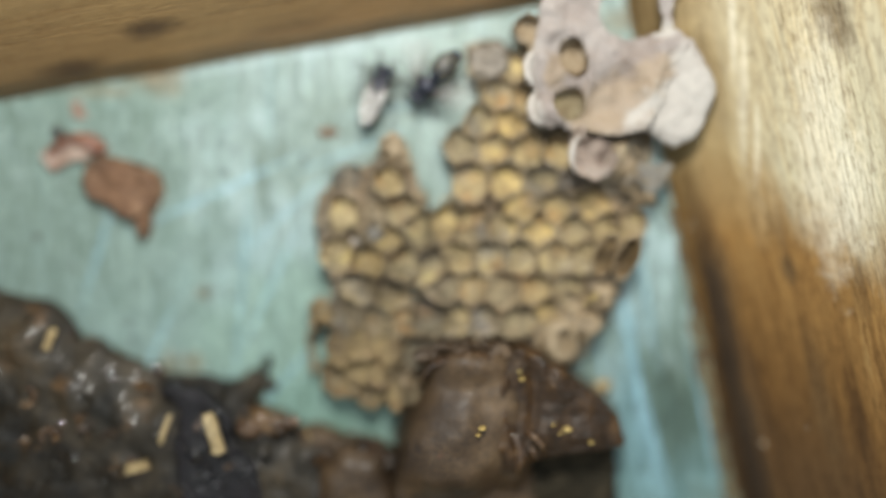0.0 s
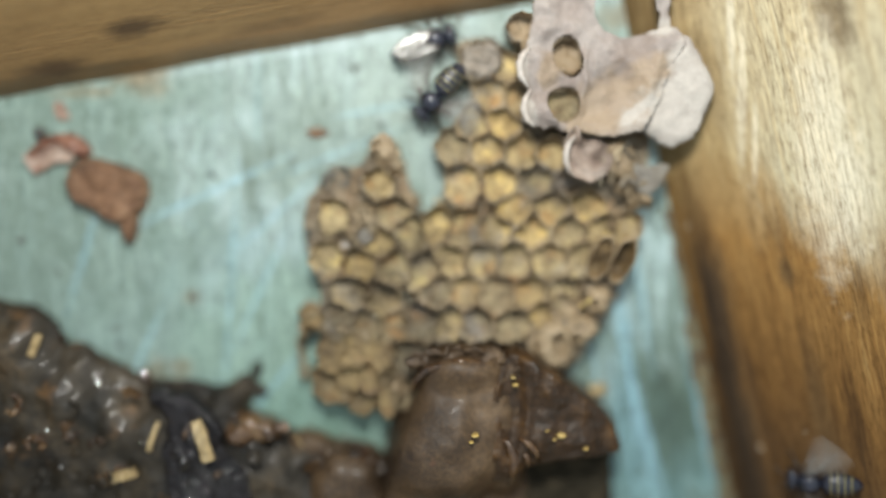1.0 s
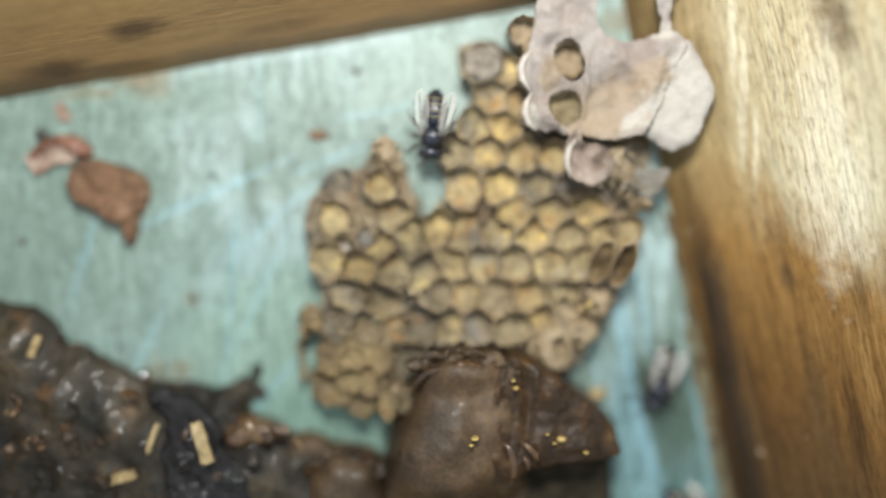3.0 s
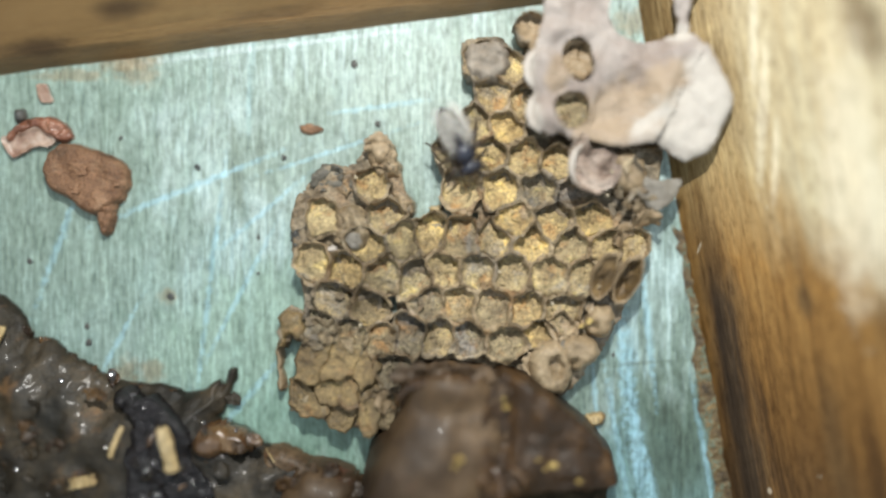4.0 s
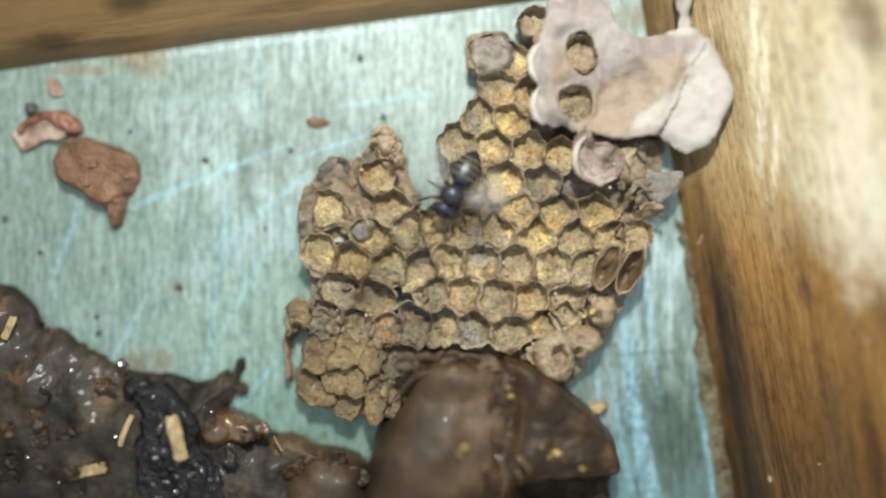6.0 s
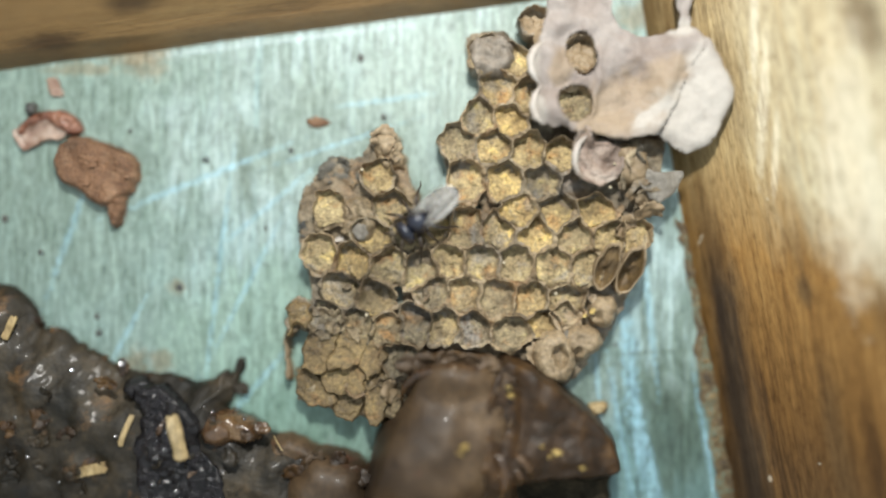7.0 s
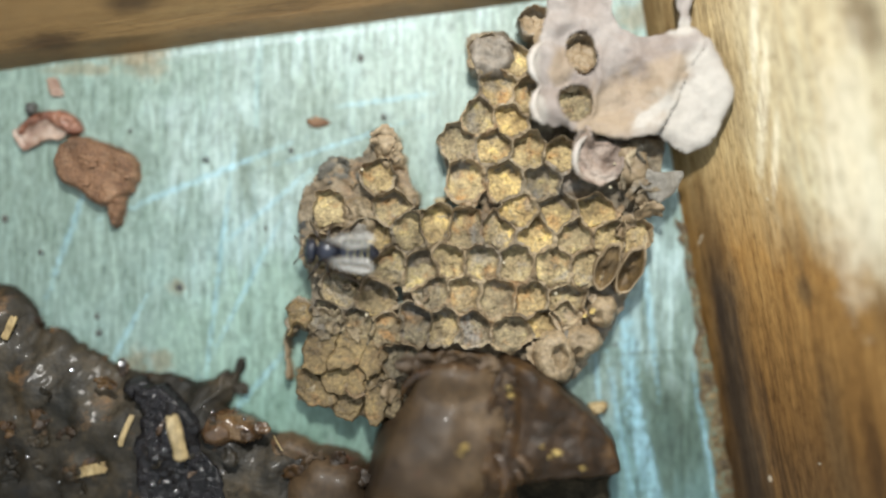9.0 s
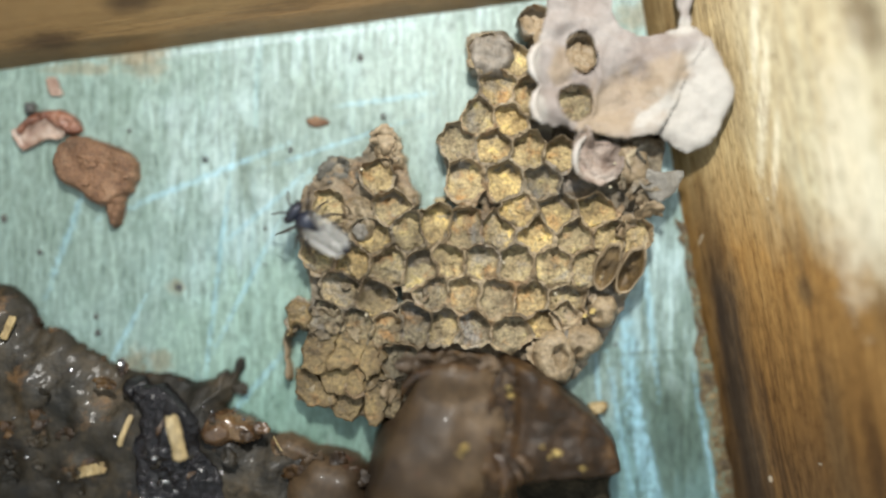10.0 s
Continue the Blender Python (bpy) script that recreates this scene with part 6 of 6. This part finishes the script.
    bee.scale = (1.3, 1.3, 1.3)
    return bee


bee_a = build_bee()
bee_b = copy_thing(bee_a, pose(0, 0, 0))
bee_c = copy_thing(bee_a, pose(0, 0, 0))
bee_d = copy_thing(bee_a, pose(0, 0, 0))
tagged(bee_a, "black stingless bee crawling over the open cells")
tagged(bee_b, "black stingless bee walking on turquoise board")
tagged(bee_c, "banded stingless bee coming down the wooden wall")
tagged(bee_d, "dark stingless bee beside the wax block")


def stand(x, y, z, heading, lean=0.0):
    """A bee at a place in millimetres, facing heading degrees from +x; lean lifts its tail."""
    return pose(x * MM, y * MM, z * MM, 0, 0, heading) @ pose(0, 0, 0, 0, lean, 0)


def cling(x, y, z, tilt=30.0, turn=180.0):
    """A bee on the sloping east wall; tilt 0 is flat on the floor."""
    return pose(x * MM, y * MM, z * MM, 0, 0, 10.5) @ pose(0, 0, 0, 0, -tilt, 0) @ pose(0, 0, 0, 0, 0, turn)


def spread(bee, rows):
    """Key both wings of a bee: degrees by which they stand out from the body."""
    for w in [w for w in bee.children if w.name.startswith("wing")]:
        side = 1 if w.location.y > 0 else -1
        x, y, z = w.location
        walk(w, [(t, pose(x, y, z, 0, 0, -side * (a - 12))) for t, a in rows])


def motions():
    walk(cam, PATH, exposures=[(0.0, -0.18), (0.8, -0.18), (1.2, -0.15), (2.7, -0.07), (3.8, 0.0), (10.0, 0.0)])
    walk(bee_a, [
        (0.00, stand(-1.3, 27.5, 1.5, -137, 14)),
        (0.20, stand(-2.1, 27.6, 1.5, -140, 14)),
        (0.40, stand(1.2, 25.6, 1.5, -133, 14)),
        (0.60, stand(1.4, 26.6, 1.5, -158, 14)),
        (0.80, stand(0.8, 26.3, 1.5, -151, 14)),
        (1.00, stand(0.6, 24.9, 1.5, -134, 14)),
        (1.40, stand(0.3, 24.2, 1.5, -132, 14)),
        (1.60, stand(0.6, 23.3, 1.5, -130, 14)),
        (1.80, stand(-0.7, 23.7, 1.5, -137, 14)),
        (2.00, stand(-1.2, 25.5, 1.5, -198, 14)),
        (2.20, stand(-1.5, 25.9, 1.5, -202, 14)),
        (2.40, stand(-0.7, 23.4, 1.5, -144, 14)),
        (2.60, stand(-0.9, 22.1, 1.5, -132, 14)),
        (2.70, stand(-1.6, 21.5, 1.5, -125, 14)),
        (3.30, stand(-0.0, 19.0, 5.0, -72)),
        (3.80, stand(1.9, 17.6, 4.5, -52)),
        (3.90, stand(2.8, 17.0, 4.5, -55)),
        (4.00, stand(3.1, 16.8, 4.5, -63)),
        (4.10, stand(2.6, 13.9, 4.5, -70)),
        (4.20, stand(3.7, 12.5, 4.5, -78)),
        (4.40, stand(5.0, 10.1, 4.5, -83)),
        (4.60, stand(5.1, 9.8, 4.5, -79)),
        (4.80, stand(3.9, 9.4, 4.5, -92)),
        (5.00, stand(4.1, 10.3, 4.5, -101)),
        (5.30, stand(3.6, 10.3, 4.5, -108)),
        (5.50, stand(3.3, 10.9, 4.5, -116)),
        (5.70, stand(3.3, 10.8, 4.5, -116)),
        (6.30, stand(0.1, 7.1, 4.5, -127)),
        (6.80, stand(-2.0, 5.3, 4.5, -139)),
        (7.20, stand(-2.6, 5.0, 4.5, -140)),
        (7.60, stand(-2.6, 4.7, 4.5, -140)),
        (7.80, stand(-4.1, 4.0, 4.5, -142)),
        (8.00, stand(-5.7, 3.8, 4.5, -153)),
        (8.20, stand(-7.2, 2.5, 4.5, -156)),
        (8.40, stand(-9.6, 2.6, 4.5, -162)),
        (8.60, stand(-12.8, 1.8, 4.5, -170)),
        (8.80, stand(-15.1, 0.1, 4.5, -180)),
        (9.00, stand(-15.5, -0.4, 4.5, -182)),
        (9.20, stand(-16.2, 0.0, 4.5, -191)),
        (9.40, stand(-17.1, 1.3, 4.5, -191)),
        (9.60, stand(-17.2, 1.0, 4.5, -197)),
        (9.70, stand(-16.9, 1.3, 4.5, -207)),
        (9.80, stand(-16.7, 2.4, 4.5, -212)),
        (10.00, stand(-18.7, 3.0, 4.5, -215)),
    ])
    fan = [(4.5 + (i + 0.5) / 14, 94 if i % 2 else 20) for i in range(26)]
    again = [(9.0 + (i + 0.5) / 14, 94 if i % 2 else 20) for i in range(2, 10)]
    early = [((i + 0.5) / 14, 20 if i % 2 else 94) for i in range(36)]
    spread(bee_a, [(0, 57)] + early + [(2.8, 20), (3.8, 8), (4.5, 9)] + fan + [(6.5, 12), (6.7, 4), (8.6, 4), (8.8, 16), (9.1, 16)] + again + [(9.8, 8), (10, 6)])
    spread(bee_b, [(0, -1), (10, -1)])
    spread(bee_c, [(0, 60)] + [((i + 7.5) / 14, 94 if i % 2 else 24) for i in range(23)] + [(2.3, 40), (2.6, 14), (10, 8)])
    spread(bee_d, [(0, 30), (10, 30)])
    walk(bee_b, [
        (0.00, stand(-11.2, 25.3, 0.0, 68)),
        (0.20, stand(-10.4, 27.6, 0.0, 87)),
        (0.40, stand(-9.8, 28.3, 0.0, 87)),
        (0.60, stand(-7.3, 30.5, 0.0, 61)),
        (0.80, stand(-4.3, 32.6, 0.0, 29)),
        (1.00, stand(-1.2, 32.8, 0.0, 18)),
        (1.20, stand(-0.2, 34.3, 0.0, 13)),
        (1.40, stand(2.6, 35.0, 0.0, 12)),
        (1.60, stand(6.9, 34.9, 0.0, 6)),
        (1.80, stand(10.8, 35.4, 0.0, 4)),
        (2.00, stand(13.9, 35.2, 0.0, 1)),
        (2.40, stand(20.9, 34.3, 0.3, -15)),
        (2.80, stand(24.7, 31.3, 0.8, -54)),
        (3.20, stand(26.7, 26.5, 0.8, -91)),
        (10.00, stand(25.0, 25.5, 0.8, -89)),
    ])
    walk(bee_c, [
        (0.00, cling(76.0, -96.6, 11.2, 30, 170)),
        (0.70, cling(65.2, -47.9, 10.2, 30, 170)),
        (0.90, cling(59.3, -40.0, 7.7, 30, 170)),
        (1.00, cling(57.9, -39.1, 7.0, 30, 170)),
        (1.20, cling(53.5, -31.8, 5.3, 30, 175)),
        (1.40, cling(47.6, -22.6, 2.8, 30, 200)),
        (1.50, cling(46.4, -18.0, 2.7, 30, 200)),
        (1.60, cling(45.2, -17.8, 2.0, 30, 200)),
        (1.80, cling(43.0, -15.8, 1.0, 30, 195)),
        (1.90, cling(36.5, -10.8, 0.4, 15, 185)),
        (2.00, stand(36.7, -13.3, 0.0, -177)),
        (2.20, stand(31.8, -13.5, 0.0, -167)),
        (2.30, stand(31.0, -13.7, 0.0, -156)),
        (2.40, stand(31.4, -13.9, 0.0, -148)),
        (2.50, stand(33.1, -14.0, 0.0, -134)),
        (2.70, stand(34.0, -15.2, 0.0, -124)),
        (3.10, stand(34.2, -25.6, 0.0, -103)),
        (3.60, stand(35.7, -43.2, 0.0, -93)),
        (3.80, stand(36.6, -49.3, 0.0, -90)),
        (10.00, stand(35.3, -49.9, 0.0, -90)),
    ])
    walk(bee_d, [
        (0.00, stand(14.9, -57.4, 0.9, 52)),
        (1.50, stand(16.3, -56.4, 0.9, 52)),
        (1.80, stand(21.5, -42.8, 0.9, 28)),
        (2.00, stand(25.9, -37.2, 0.9, 2)),
        (2.20, stand(27.0, -36.8, 0.9, -10)),
        (2.30, stand(28.5, -37.6, 0.5, -19)),
        (2.40, stand(31.8, -38.6, 0.2, -25)),
        (2.50, stand(33.3, -38.9, 0.2, -28)),
        (2.60, stand(35.0, -40.4, 0.0, -30)),
        (2.70, stand(36.2, -41.7, 0.0, -33)),
        (3.20, stand(39.6, -47.4, 0.0, -53)),
        (3.80, stand(40.8, -51.5, 0.0, -72)),
        (10.00, stand(39.3, -52.0, 0.0, -72)),
    ])


motions()
